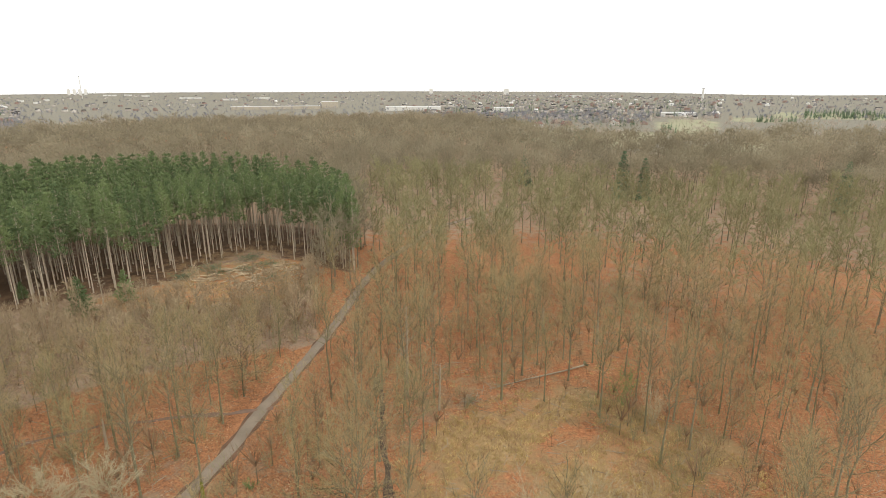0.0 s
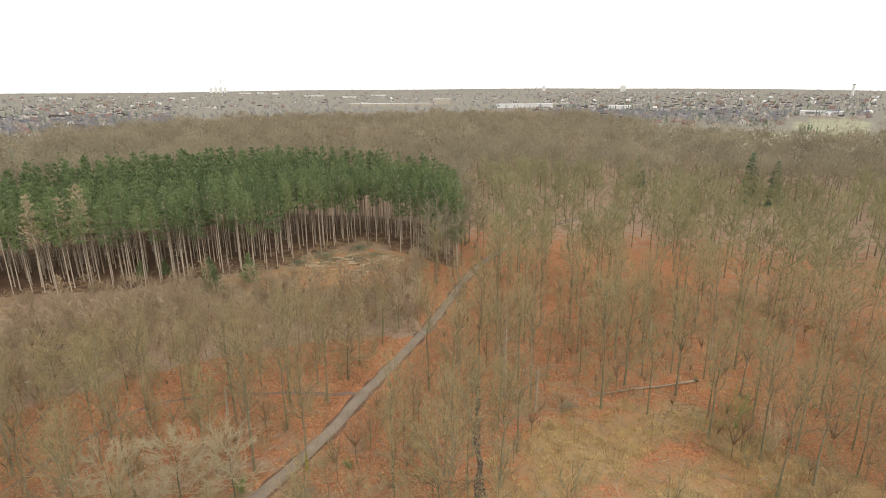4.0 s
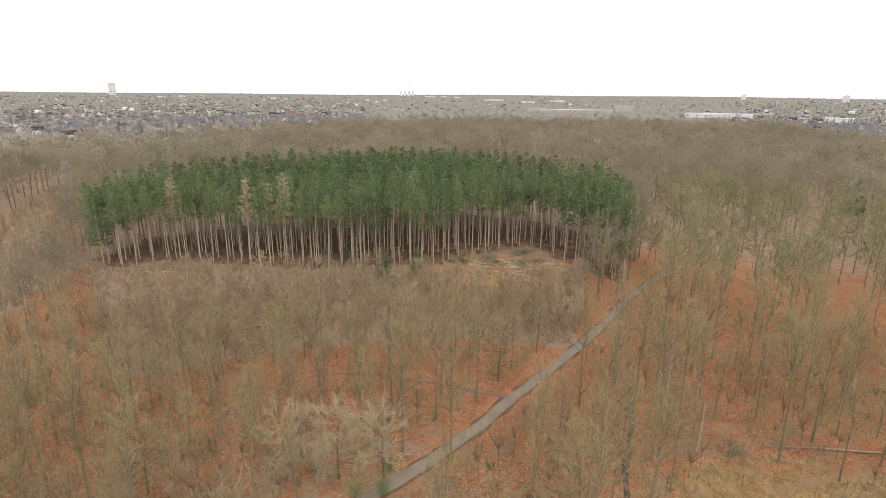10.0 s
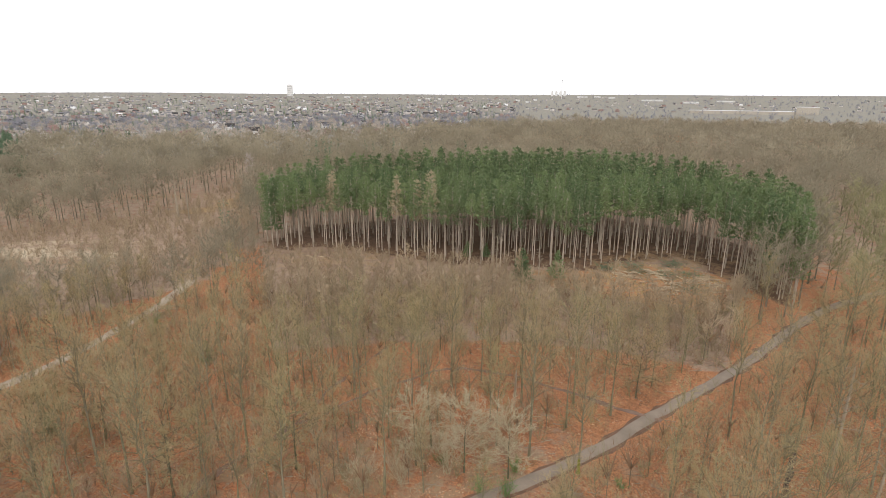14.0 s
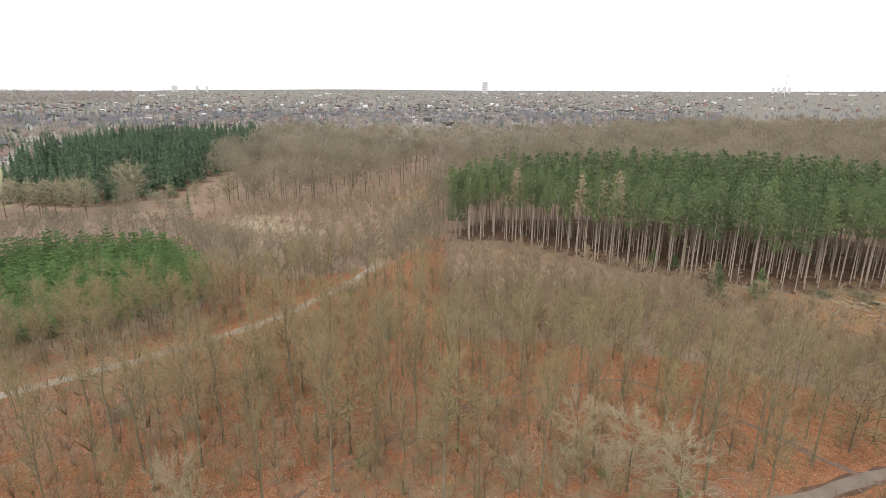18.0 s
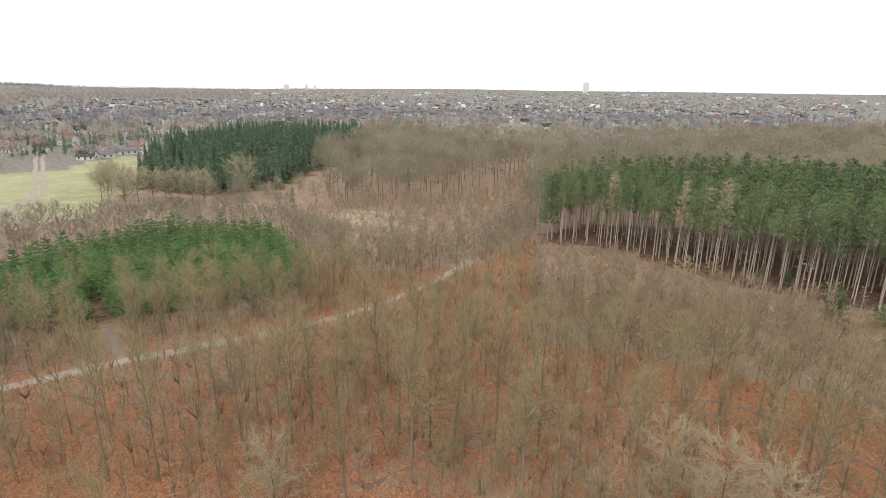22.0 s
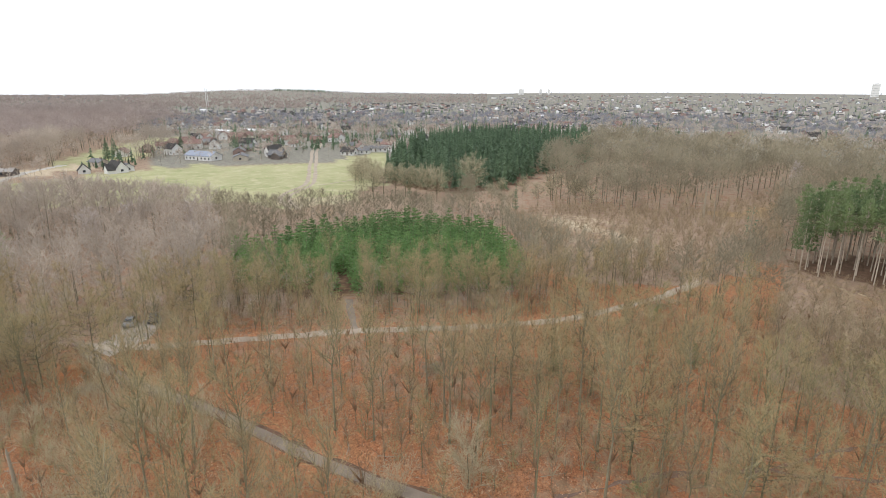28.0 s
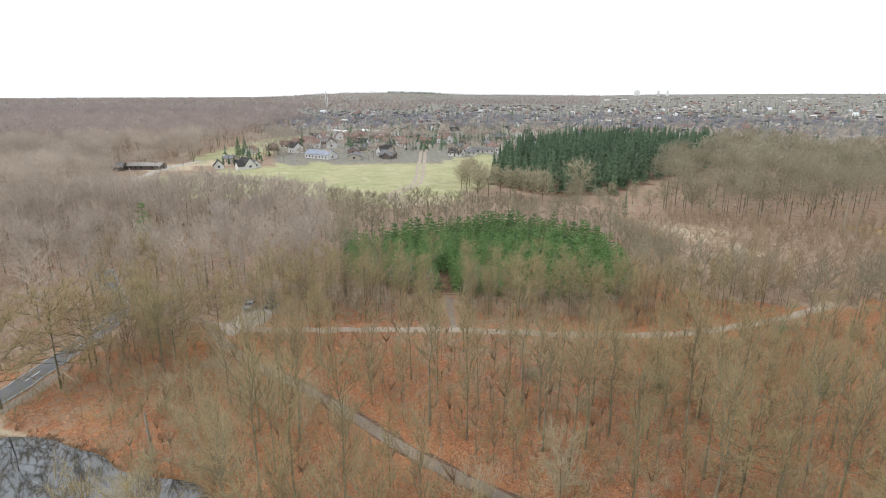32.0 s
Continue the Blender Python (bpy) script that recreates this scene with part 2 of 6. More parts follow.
PINE_STAND = [(-154, 83), (-141, 82), (-138, 92), (-116, 100), (-92, 107), (-80, 117), (-68, 124), (-61, 128), (-63, 141), (-55, 156), (-46, 152), (-40, 145),
              (-30, 141), (-20, 133), (-23, 149), (-27, 165), (-39, 181), (-63, 190), (-95, 189), (-125, 160), (-150, 129), (-162, 107)]
FIR_STAND = [(-122, 4), (-130, 8), (-146, 7), (-167, -1), (-178, -18), (-178, -38), (-164, -55), (-152, -64), (-136, -69), (-118, -58), (-115, -40), (-116, -15)]
SPRUCE_STAND = [(-248, -28), (-272, -54), (-330, -62), (-420, -60), (-520, -20), (-520, 80), (-440, 75), (-370, 62), (-318, 30), (-285, 12), (-258, 4)]
MEADOW = [(-290, -58), (-222, -60), (-206, -82), (-216, -112), (-216, -132), (-206, -150), (-196, -172), (-212, -212), (-244, -238), (-264, -226), (-307, -206), (-333, -170), (-340, -115), (-420, -84)]
STRIP = [(-290, -250), (-332, -284), (-433, -318), (-533, -338), (-545, -310), (-452, -273), (-357, -248), (-318, -240)]
LOG_CLEARING = [(-64, 140), (-48, 150), (-36, 142), (-31, 134), (-36, 118), (-44, 110), (-56, 112), (-72, 112), (-80, 116), (-66, 126)]
TUSSOCKS = [(-3, 40), (-2, 60), (3, 68), (10, 73), (20, 71), (27, 60), (26, 44), (20, 36)]
TUSSOCK_GRASS = [(-5, 38), (-4, 58), (1, 66), (9, 73), (20, 75), (33, 69), (40, 56), (38, 44), (26, 33), (8, 32)]
SAND = [(-213, 14), (-205, 28), (-196, 40), (-184, 46), (-172, 44), (-163, 36), (-160, 26), (-172, 22), (-186, 16), (-198, 10)]
PALE_GRASS = [(-206, 84), (-214, 80), (-226, 98), (-240, 124), (-236, 132), (-226, 118), (-214, 102)]
HEATH = [(-150, 70), (-135, 58), (-126, 44), (-135, 20), (-160, 8), (-205, 4), (-222, 30), (-215, 62), (-226, 90), (-262, 130), (-235, 122), (-190, 95), (-160, 84)]
YARD = spline([(-318, -267), (-290, -263), (-265, -255), (-246, -247), (-230, -238)])
POND = spline([(-30, -39), (-38, -37), (-43, -40), (-45.2, -45), (-44.6, -50.5), (-44.6, -55.5), (-46.2, -60), (-46.4, -65), (-47, -69), (-46.4, -73), (-44.5, -77), (-36, -80), (-22, -80), (-10, -74), (-8, -60), (-18, -47)], 1.0)
POND_SLOPE = [(-46, -84), (-62, -88), (-80, -88), (-80, -72), (-68, -56), (-56, -47), (-44, -46), (-36, -50)]
POND_POLY = [tuple(p) for p in POND]
FAR_EDGE_AZ = [-90, -45, -39, -33, -26, -21, -12, -8, -2, 9.5, 25, 36, 46, 55, 63, 70, 77, 86, 92]
FAR_EDGE_R = [520, 510, 510, 470, 420, 390, 430, 540, 690, 690, 640, 600, 480, 410, 400, 420, 450, 480, 420]


def ground_z(x, y):
    """Height of the ground: level round the camera, rising slowly to the horizon."""
    x, y = np.asarray(x, dtype=float), np.asarray(y, dtype=float)
    r = np.hypot(x, y)
    az = np.degrees(np.arctan2(-x, y))
    dip = 38 * (1 - smooth_step(-36, -8, az)) + 32 * smooth_step(114, 126, az) + 11 * smooth_step(86, 92, az) * (1 - smooth_step(104, 112, az))
    far = smooth_step(1300, 4800, r) * (34 - dip + 3 * np.sin(az / 9.0) + 2 * np.sin(az / 3.7 + 1))
    hill = 15 * np.exp(-((az - 109) / 9) ** 2) * smooth_step(2500, 4300, r)
    west = 12 * smooth_step(112, 130, az) * smooth_step(500, 1900, r) * (1 - 0.9 * smooth_step(2600, 4800, r))
    roll = 0.22 * np.sin(x / 13.0 + 1.3) * np.cos(y / 17.0) + 0.18 * np.sin((x + y) / 29.0)
    pond = -0.9 * np.maximum(smooth_step(30, 22, np.hypot((x + 27) / 1.0, (y + 64.5) / 0.85)), smooth_step(14, 8, np.hypot(x + 37, y + 46)))
    return far + hill + west + roll * (1 - smooth_step(250, 500, r)) + pond


def wobble(x, y, s, k):
    return np.sin(x / s + k) * np.cos(y / s * 1.3 + 2 * k) + 0.6 * np.sin((x - y) / s * 2.1 + 3 * k)


# ---- ground ----
def ground_material():
    m, nt, bs = base_material("forest_floor", 0.95, spec=0.15)
    geo = nt.nodes.new("ShaderNodeNewGeometry")
    pos = geo.outputs["Position"]
    big = noise_at(nt, pos, 0.045, 3, 0.38, 0.62)
    mid = noise_at(nt, pos, 0.30, 5, 0.40, 0.60, 0.75)
    small = noise_at(nt, pos, 1.5, 6, 0.40, 0.62, 0.85)
    patch = noise_at(nt, pos, 0.13, 4, 0.50, 0.68, 0.65)
    litter = ramp_mix(nt, big, (0.53, 0.18, 0.082), (0.42, 0.205, 0.112))
    litter = ramp_mix(nt, mid, litter, (0.27, 0.125, 0.062))
    litter = ramp_mix(nt, patch, litter, (0.33, 0.235, 0.105))
    clump = noise_at(nt, pos, 0.75, 3, 0.52, 0.64, 0.6)
    litter = ramp_mix(nt, clump, litter, (0.20, 0.085, 0.042))
    fleck = ramp_mix(nt, small, (0.085, 0.04, 0.022), (0.74, 0.40, 0.20))
    litter = ramp_mix(nt, 0.55, litter, fleck)
    leaf = nt.nodes.new("ShaderNodeTexVoronoi")
    leaf.inputs["Scale"].default_value = 6.5
    nt.links.new(pos, leaf.inputs["Vector"])
    pick = nt.nodes.new("ShaderNodeSeparateColor")
    nt.links.new(leaf.outputs["Color"], pick.inputs[0])
    leaves = ramp_mix(nt, pick.outputs[0], (0.10, 0.035, 0.02), (0.66, 0.29, 0.135))
    litter = ramp_mix(nt, 0.45, litter, leaves)
    dry = ramp_mix(nt, mid, (0.52, 0.38, 0.20), (0.27, 0.165, 0.085))
    dry = ramp_mix(nt, small, dry, (0.36, 0.25, 0.13))
    grass = ramp_mix(nt, big, (0.27, 0.305, 0.13), (0.43, 0.41, 0.23))
    grass = ramp_mix(nt, mid, grass, (0.38, 0.355, 0.20))
    grass = ramp_mix(nt, patch, grass, (0.46, 0.42, 0.26))
    sand = ramp_mix(nt, mid, (0.58, 0.48, 0.345), (0.43, 0.345, 0.235))
    heath = ramp_mix(nt, mid, (0.26, 0.19, 0.14), (0.36, 0.28, 0.205))
    heath = ramp_mix(nt, 0.12, heath, fleck)
    # brown needle litter, darkened in colour to deepen shade inside the stands
    needles = ramp_mix(nt, mid, (0.12, 0.075, 0.048), (0.18, 0.11, 0.07))
    town = ramp_mix(nt, mid, (0.20, 0.185, 0.155), (0.27, 0.255, 0.205))
    field = ramp_mix(nt, big, (0.30, 0.31, 0.20), (0.36, 0.34, 0.24))
    col = litter
    for name, c in (("heath", heath), ("needles", needles), ("dry", dry), ("town", town), ("grass", grass), ("field", field), ("sand", sand)):
        at = nt.nodes.new("ShaderNodeAttribute")
        at.attribute_name = name
        add = nt.nodes.new("ShaderNodeMath")
        add.operation = "MULTIPLY_ADD"
        add.inputs[1].default_value = 1.0
        nt.links.new(at.outputs["Fac"], add.inputs[0])
        soft = nt.nodes.new("ShaderNodeMath")
        soft.operation = "MULTIPLY"
        soft.inputs[1].default_value = 0.5
        nt.links.new(mid, soft.inputs[0])
        nt.links.new(soft.outputs[0], add.inputs[2])
        edge = nt.nodes.new("ShaderNodeMapRange")
        edge.inputs[1].default_value, edge.inputs[2].default_value = 0.5, 1.0
        nt.links.new(add.outputs[0], edge.inputs[0])
        col = ramp_mix(nt, edge.outputs[0], col, c)
    nt.links.new(col, bs.inputs["Base Color"])
    add_bump(nt, bs, small, 0.6, 0.12)
    return m


def build_ground():
    rings = [0.0] + list(np.arange(8, 340, 2.6))
    while rings[-1] < 4850:
        rings.append(rings[-1] * 1.045 + 2)
    seg = 340
    ang = np.linspace(0, 2 * np.pi, seg, endpoint=False)
    r = np.array(rings[1:])
    x = np.concatenate([[0.0], np.outer(r, np.cos(ang)).ravel()])
    y = np.concatenate([[0.0], np.outer(r, np.sin(ang)).ravel()])
    z = ground_z(x, y)
    n = len(r)
    idx = 1 + np.arange(n * seg).reshape(n, seg)
    nxt = np.roll(idx, -1, axis=1)
    a, b, c, d = idx[:-1], idx[1:], nxt[1:], nxt[:-1]
    tri = np.concatenate([np.stack([a, b, c], -1).reshape(-1, 3), np.stack([a, c, d], -1).reshape(-1, 3),
                          np.stack([np.zeros(seg, int), idx[0], nxt[0]], -1)])
    me = mesh_of("ground", np.stack([x, y, z], 1), tri, [ground_material()], smooth=True)
    wx, wy = x + 3 * wobble(x, y, 9, 1.0), y + 3 * wobble(y, x, 9, 2.0)
    rr, az = np.hypot(x, y), np.degrees(np.arctan2(-x, y))
    edge = np.interp(az, FAR_EDGE_AZ, FAR_EDGE_R)
    right_field = ((az + 24.5) / 2.6) ** 2 + ((rr - 760) / 190) ** 2 < 1
    right_field |= (np.abs(az + 35.5) < 4.5) & (np.abs(rr - 1150) < 120)
    right_field |= (np.abs(az + 30) < 2.0) & (np.abs(rr - 980) < 70)
    right_field |= (az > -34) & (az < -8) & (rr > edge) & (rr < 640) & (wobble(x, y, 60, 0.4) > -0.3)
    zones = {
        "grass": (inside(MEADOW, wx, wy) | inside(STRIP, wx, wy)) * 1.0,
        "field": right_field * 1.0,
        "dry": np.maximum(inside(LOG_CLEARING, wx, wy) * 0.55, np.maximum(inside(TUSSOCK_GRASS, wx, wy) * (0.62 + 0.25 * wobble(x, y, 4.5, 0.3)) + inside(PALE_GRASS, wx, wy) * 0.9, 0.02 + 0.25 * wobble(x, y, 23, 0.6))) * (rr < 420),
        "sand": inside(SAND, wx + 5 * wobble(x, y, 7, 0.2), wy + 5 * wobble(y, x, 6, 1.2)) * (0.45 + 0.3 * wobble(x, y, 8, 0.7)) + inside([(-220, -60), (-206, -76), (-214, -92), (-232, -84), (-238, -64)], wx, wy) * 0.55
                + inside([(-48, -72), (-50, -78), (-58, -87), (-40, -88), (-34, -80)], wx, wy) * 0.8 + inside([(-258, -262), (-272, -246), (-312, -236), (-322, -256), (-280, -280)], wx, wy) * 0.9,
        "needles": (inside(PINE_STAND, x, y) | inside(FIR_STAND, wx, wy) | inside(SPRUCE_STAND, wx, wy)) * 1.0,
        "heath": np.maximum.reduce(np.broadcast_arrays((inside(HEATH, wx, wy) | (az > 13) & (az < 62) & (rr > 96) & (rr < 190) & ~inside(LOG_CLEARING, wx, wy)) * 0.95, smooth_step(135, 200, rr) * (0.8 + 0.15 * (az > 95)), smooth_step(98, 118, rr) * (az > 88) * 0.8,  0.1 + 0.26 * wobble(x, y, 31, 2.2) + 0.1 * smooth_step(20, 70, az) - 0.25 * (az > 4) * (az < 28))) * ((rr < 600) | (az > 121)),
        "town": smooth_step(0, 60, rr - edge) * (az < 95) + (az >= 95) * smooth_step(0, 60, rr - np.where(az < 123, 330, 850)),
    }
    for name, w in zones.items():
        at = me.attributes.new(name, "FLOAT", "POINT")
        at.data.foreach_set("value", np.asarray(w, dtype=np.float32))
    tagged(new("ground", me), "orange-brown leaf litter with dry grass, clearings and a green meadow", "ground", kind="structure")


def strip(name, line, width, lift, material, label, category, ragged=0.25, seed=1):
    """A path or road that lies on the ground along a line."""
    rng = np.random.default_rng(seed)
    d = np.gradient(line, axis=0)
    nrm = np.stack([-d[:, 1], d[:, 0]], 1) / np.hypot(d[:, 0], d[:, 1])[:, None]
    n, cols = len(line), 5
    half = width / 2 + ragged * (rng.random((n, 2)) - 0.5) * 2
    V = []
    for j in range(cols):
        u = j / (cols - 1)
        off = -half[:, 0] * (1 - u) + half[:, 1] * u
        p = line + nrm * off[:, None]
        edge = 0.0 if 0 < j < cols - 1 else -0.5
        V.append(np.stack([p[:, 0], p[:, 1], ground_z(p[:, 0], p[:, 1]) + lift * (1 + edge)], 1))
    V = np.stack(V, 1).reshape(-1, 3)
    i = np.arange((n - 1) * cols).reshape(n - 1, cols)[:, :-1].ravel()
    F = np.stack([i, i + 1, i + cols + 1, i + cols], 1)
    return tagged(new(name, mesh_of(name, V, F, [material], smooth=True)), label, category, kind="structure")


build_ground()
strip("path_verge", PATH_MAIN, 2.5, 0.06, M_VERGE, "dark trodden verge along the gravel path", "verge", 0.4, 22)
strip("path_main", PATH_MAIN, 1.75, 0.12, M_GRAVEL, "grey gravel forest path through leaf litter", "path", 0.14, 2)
strip("path_west", PATH_WEST, 2.3, 0.12, M_TRACK, "pale sandy gravel track lined with trees", "path", 0.35, 3)
strip("path_firs", PATH_FIRS[:9], 1.3, 0.10, M_GRAVEL, "narrow gravel path between young firs", "path", 0.3, 4)
strip("trail_wet", TRAIL_WET, 0.65, 0.10, M_MUD, "dark wet muddy woodland trail", "trail", 0.45, 5)
strip("trail_wet_side", TRAIL_WET_2, 0.5, 0.10, M_MUD, "dark wet muddy side trail", "trail", 0.4, 6)
strip("ditch", DITCH, 0.9, 0.10, M_DITCH, "narrow dark water-filled ditch", "ditch", 0.25, 7)
strip("road", ROAD, 4.4, 0.14, M_ASPHALT, "grey asphalt country road with white lines", "road", 0.03, 8)
strip("road_verge", ROAD[:-16] + np.array([0.5, 3.7]), 1.6, 0.09, M_GRAVEL, "worn sandy verge beside the road", "verge", 0.6, 9)
strip("car_park", spline([(-83, -70), (-89, -67.5), (-93, -68.5), (-97, -70)]), 7.0, 0.10, M_LAYBY, "gravel lay-by for cars in the wood", "car park", 0.7, 10)
strip("farm_yard", YARD, 5.0, 0.1, M_YARD, "pale gravel yard and drive of the farm", "yard", 1.2, 14)
strip("field_track_rut", FIELD_TRACK + np.array([0, 1.8]), 2.2, 0.1, M_TRACK, "sandy wheel rut across the meadow", "track", 0.4, 11)
strip("field_track_rut_2", FIELD_TRACK - np.array([0, 1.8]), 2.2, 0.1, M_TRACK, "sandy wheel rut across the meadow", "track", 0.4, 12)
strip("meadow_footpath", spline([(-262, -86), (-280, -74), (-300, -66), (-330, -66)]), 1.4, 0.1, M_TRACK, "faint trodden footpath in the meadow", "path", 0.3, 13)


def road_lines():
    """Edge lines and a dashed centre line, each dash a piece of its own."""
    d = np.gradient(ROAD, axis=0)
    nrm = np.stack([-d[:, 1], d[:, 0]], 1) / np.hypot(d[:, 0], d[:, 1])[:, None]
    road = bpy.data.objects["road"]
    for side in (-1, 1):
        line = ROAD + nrm * 1.9 * side
        p, q = line - nrm * 0.045, line + nrm * 0.045
        V = np.stack([np.c_[p, ground_z(*p.T) + 0.165], np.c_[q, ground_z(*q.T) + 0.165]], 1).reshape(-1, 3)
        i = np.arange(len(line) - 1) * 2
        part("edge_line", mesh_of("edge_line", V, np.stack([i, i + 2, i + 3, i + 1], 1), [M_PAINT]), road)
    for k in range(8, len(ROAD) - 12, 3):
        a, b, n = ROAD[k], ROAD[k + 1], nrm[k]
        V = [(*(a - n * 0.08),), (*(b - n * 0.08),), (*(b + n * 0.08),), (*(a + n * 0.08),)]
        V = [(x, y, float(ground_z(x, y)) + 0.165) for x, y in V]
        part("centre_dash", mesh_of("centre_dash", V, [(0, 1, 2, 3)], [M_PAINT]), road)


road_lines()


def build_pond():
    m, nt, bs = base_material("dark_pond_water", 0.04, spec=0.6)
    bs.inputs["Base Color"].default_value = (0.035, 0.037, 0.037, 1)
    bs.inputs["IOR"].default_value = 2.2
    tc = nt.nodes.new("ShaderNodeTexCoord")
    add_bump(nt, bs, noise_at(nt, tc.outputs["Object"], 1.5, 2), 0.012, 0.05)
    V = [(-27, -64.5, -0.35)] + [(x, y, -0.35) for x, y in POND]
    n = len(POND)
    F = [(0, 1 + i, 1 + (i + 1) % n) for i in range(n)]
    tagged(new("pond_water", mesh_of("pond_water", V, F, [m])), "still dark woodland pond reflecting bare trees", "pond", kind="structure")


build_pond()


# ---- trees: each kind is grown as wood (trunk and limbs) and as fine twigs or needles ----
class Grower:
    def __init__(self, seed):
        self.rng = np.random.default_rng(seed)
        self.v, self.f = [], []
        self.tv, self.tf = [], []
        self.lv, self.lf = [], []

    def tube(self, pts, radii, n, limb=False):
        pts = [Vector(p) for p in pts]
        verts, faces = (self.lv, self.lf) if limb else (self.v, self.f)
        base = len(verts)
        for i, (p, r) in enumerate(zip(pts, radii)):
            d = (pts[min(i + 1, len(pts) - 1)] - pts[max(i - 1, 0)]).normalized()
            u = d.orthogonal().normalized()
            w = d.cross(u)
            for k in range(n):
                a = 2 * math.pi * k / n
                verts.append(p + (u * math.cos(a) + w * math.sin(a)) * r)
        for i in range(len(pts) - 1):
            for k in range(n):
                a, b = base + i * n + k, base + i * n + (k + 1) % n
                faces += [(a, b, b + n), (a, b + n, a + n)]

    def blade(self, p, d, width, limb=False):
        """One tapering twig or needle spray: a thin triangle from p along d."""
        s = d.cross(Vector(self.rng.normal(size=3))).normalized() * width * 0.5
        verts, faces = (self.lv, self.lf) if limb else (self.tv, self.tf)
        i = len(verts)
        verts += [p + s, p - s, p + d]
        faces.append((i, i + 1, i + 2))

    def spread(self, d, amount):
        return (d.normalized() + Vector(self.rng.normal(size=3)) * amount).normalized()

    def arrays(self):
        """Trunk vertices and faces, crown vertices and faces (limbs first), and the count of limb faces."""
        k = len(self.lv)
        tf = np.array(self.tf, dtype=np.int32).reshape(-1, 3) + k
        crown = np.concatenate([np.array(self.lf, dtype=np.int32).reshape(-1, 3), tf])
        return (np.array([tuple(v) for v in self.v], dtype=np.float32), np.array(self.f, dtype=np.int32),
                np.array([tuple(v) for v in self.lv + self.tv], dtype=np.float32), crown, len(self.lf))


def bare_tree(seed, h, start, limbs, subs, twigs, reach, open_angle, width=0.035, sides=6, girth=0.011, lean=0.02, twig_len=1.0, limb_sides=3, curl=0.65):
    """A leafless broadleaf tree: a bending trunk, ascending limbs, side branches and twigs."""
    g = Grower(seed)
    rng = g.rng
    bend = rng.normal(size=2) * lean * h
    wav = rng.normal(size=(8, 2)) * 0.012 * h

    def axis(u):
        k = min(int(u * 7), 6)
        w = wav[k] * (1 - (u * 7 - k)) + wav[k + 1] * (u * 7 - k)
        return Vector((bend[0] * u * u + w[0] * u, bend[1] * u * u + w[1] * u, h * u))
    r0 = h * girth
    us = [0, 0.03, 0.15, 0.3, 0.45, 0.6, 0.75, 0.88] if sides > 4 else [0, 0.35, 0.7, 1.0] if sides > 3 else [0, 1.0]
    g.tube([axis(u) - Vector((0, 0, 0.3 if u == 0 else 0)) for u in us], [r0 * (1.45 if u == 0 else 1.0) * max(0.0, 1 - u * 1.12) ** 1.2 + 0.012 for u in us], sides)
    for i in range(limbs):
        u = start + (0.86 - start) * (i + rng.random()) / limbs
        rel = (u - start) / (0.88 - start)
        az = i * 2.4 + rng.normal() * 0.5
        th = radians(open_angle * (0.85 - 0.3 * rel) + rng.normal() * 8)
        d = Vector((math.cos(az) * math.sin(th), math.sin(az) * math.sin(th), math.cos(th)))
        L = h * reach * (0.65 + 0.5 * math.sin(math.pi * (0.1 + 0.75 * rel))) * (0.75 + 0.5 * rng.random()) * (1 - 0.25 * rel)
        p, pts = axis(u), []
        for k in range(4):
            pts.append(p.copy())
            d = (d + Vector((rng.normal() * 0.14, rng.normal() * 0.14, 0.07 + rng.normal() * 0.08))).normalized()
            p = p + d * L / 3
        rl = max(0.022, r0 * (0.36 - 0.2 * rel))
        if limb_sides:
            g.tube(pts, [rl, rl * 0.7, rl * 0.42, 0.012], limb_sides, True)
        else:
            g.blade(pts[0], pts[2] - pts[0], max(width, rl * 2))
            g.blade(pts[1], pts[3] - pts[1], width)
        for s in range(subs):
            w = 0.22 + 0.78 * (s + rng.random()) / subs
            k = min(int(w * 3), 2)
            q = pts[k].lerp(pts[k + 1], w * 3 - k)
            sd = g.spread(d, 0.55)
            sd.z += 0.15
            sl = L * (0.28 + 0.3 * rng.random())
            g.blade(q, sd * sl, max(width * 1.4, 0.075), sides > 4)
            for t in range(twigs):
                v = 0.15 + 0.85 * (t + rng.random()) / twigs
                g.blade(q + sd * sl * v, g.spread(sd, curl) * twig_len * (0.45 + 0.8 * rng.random()), width)
    return g.arrays()


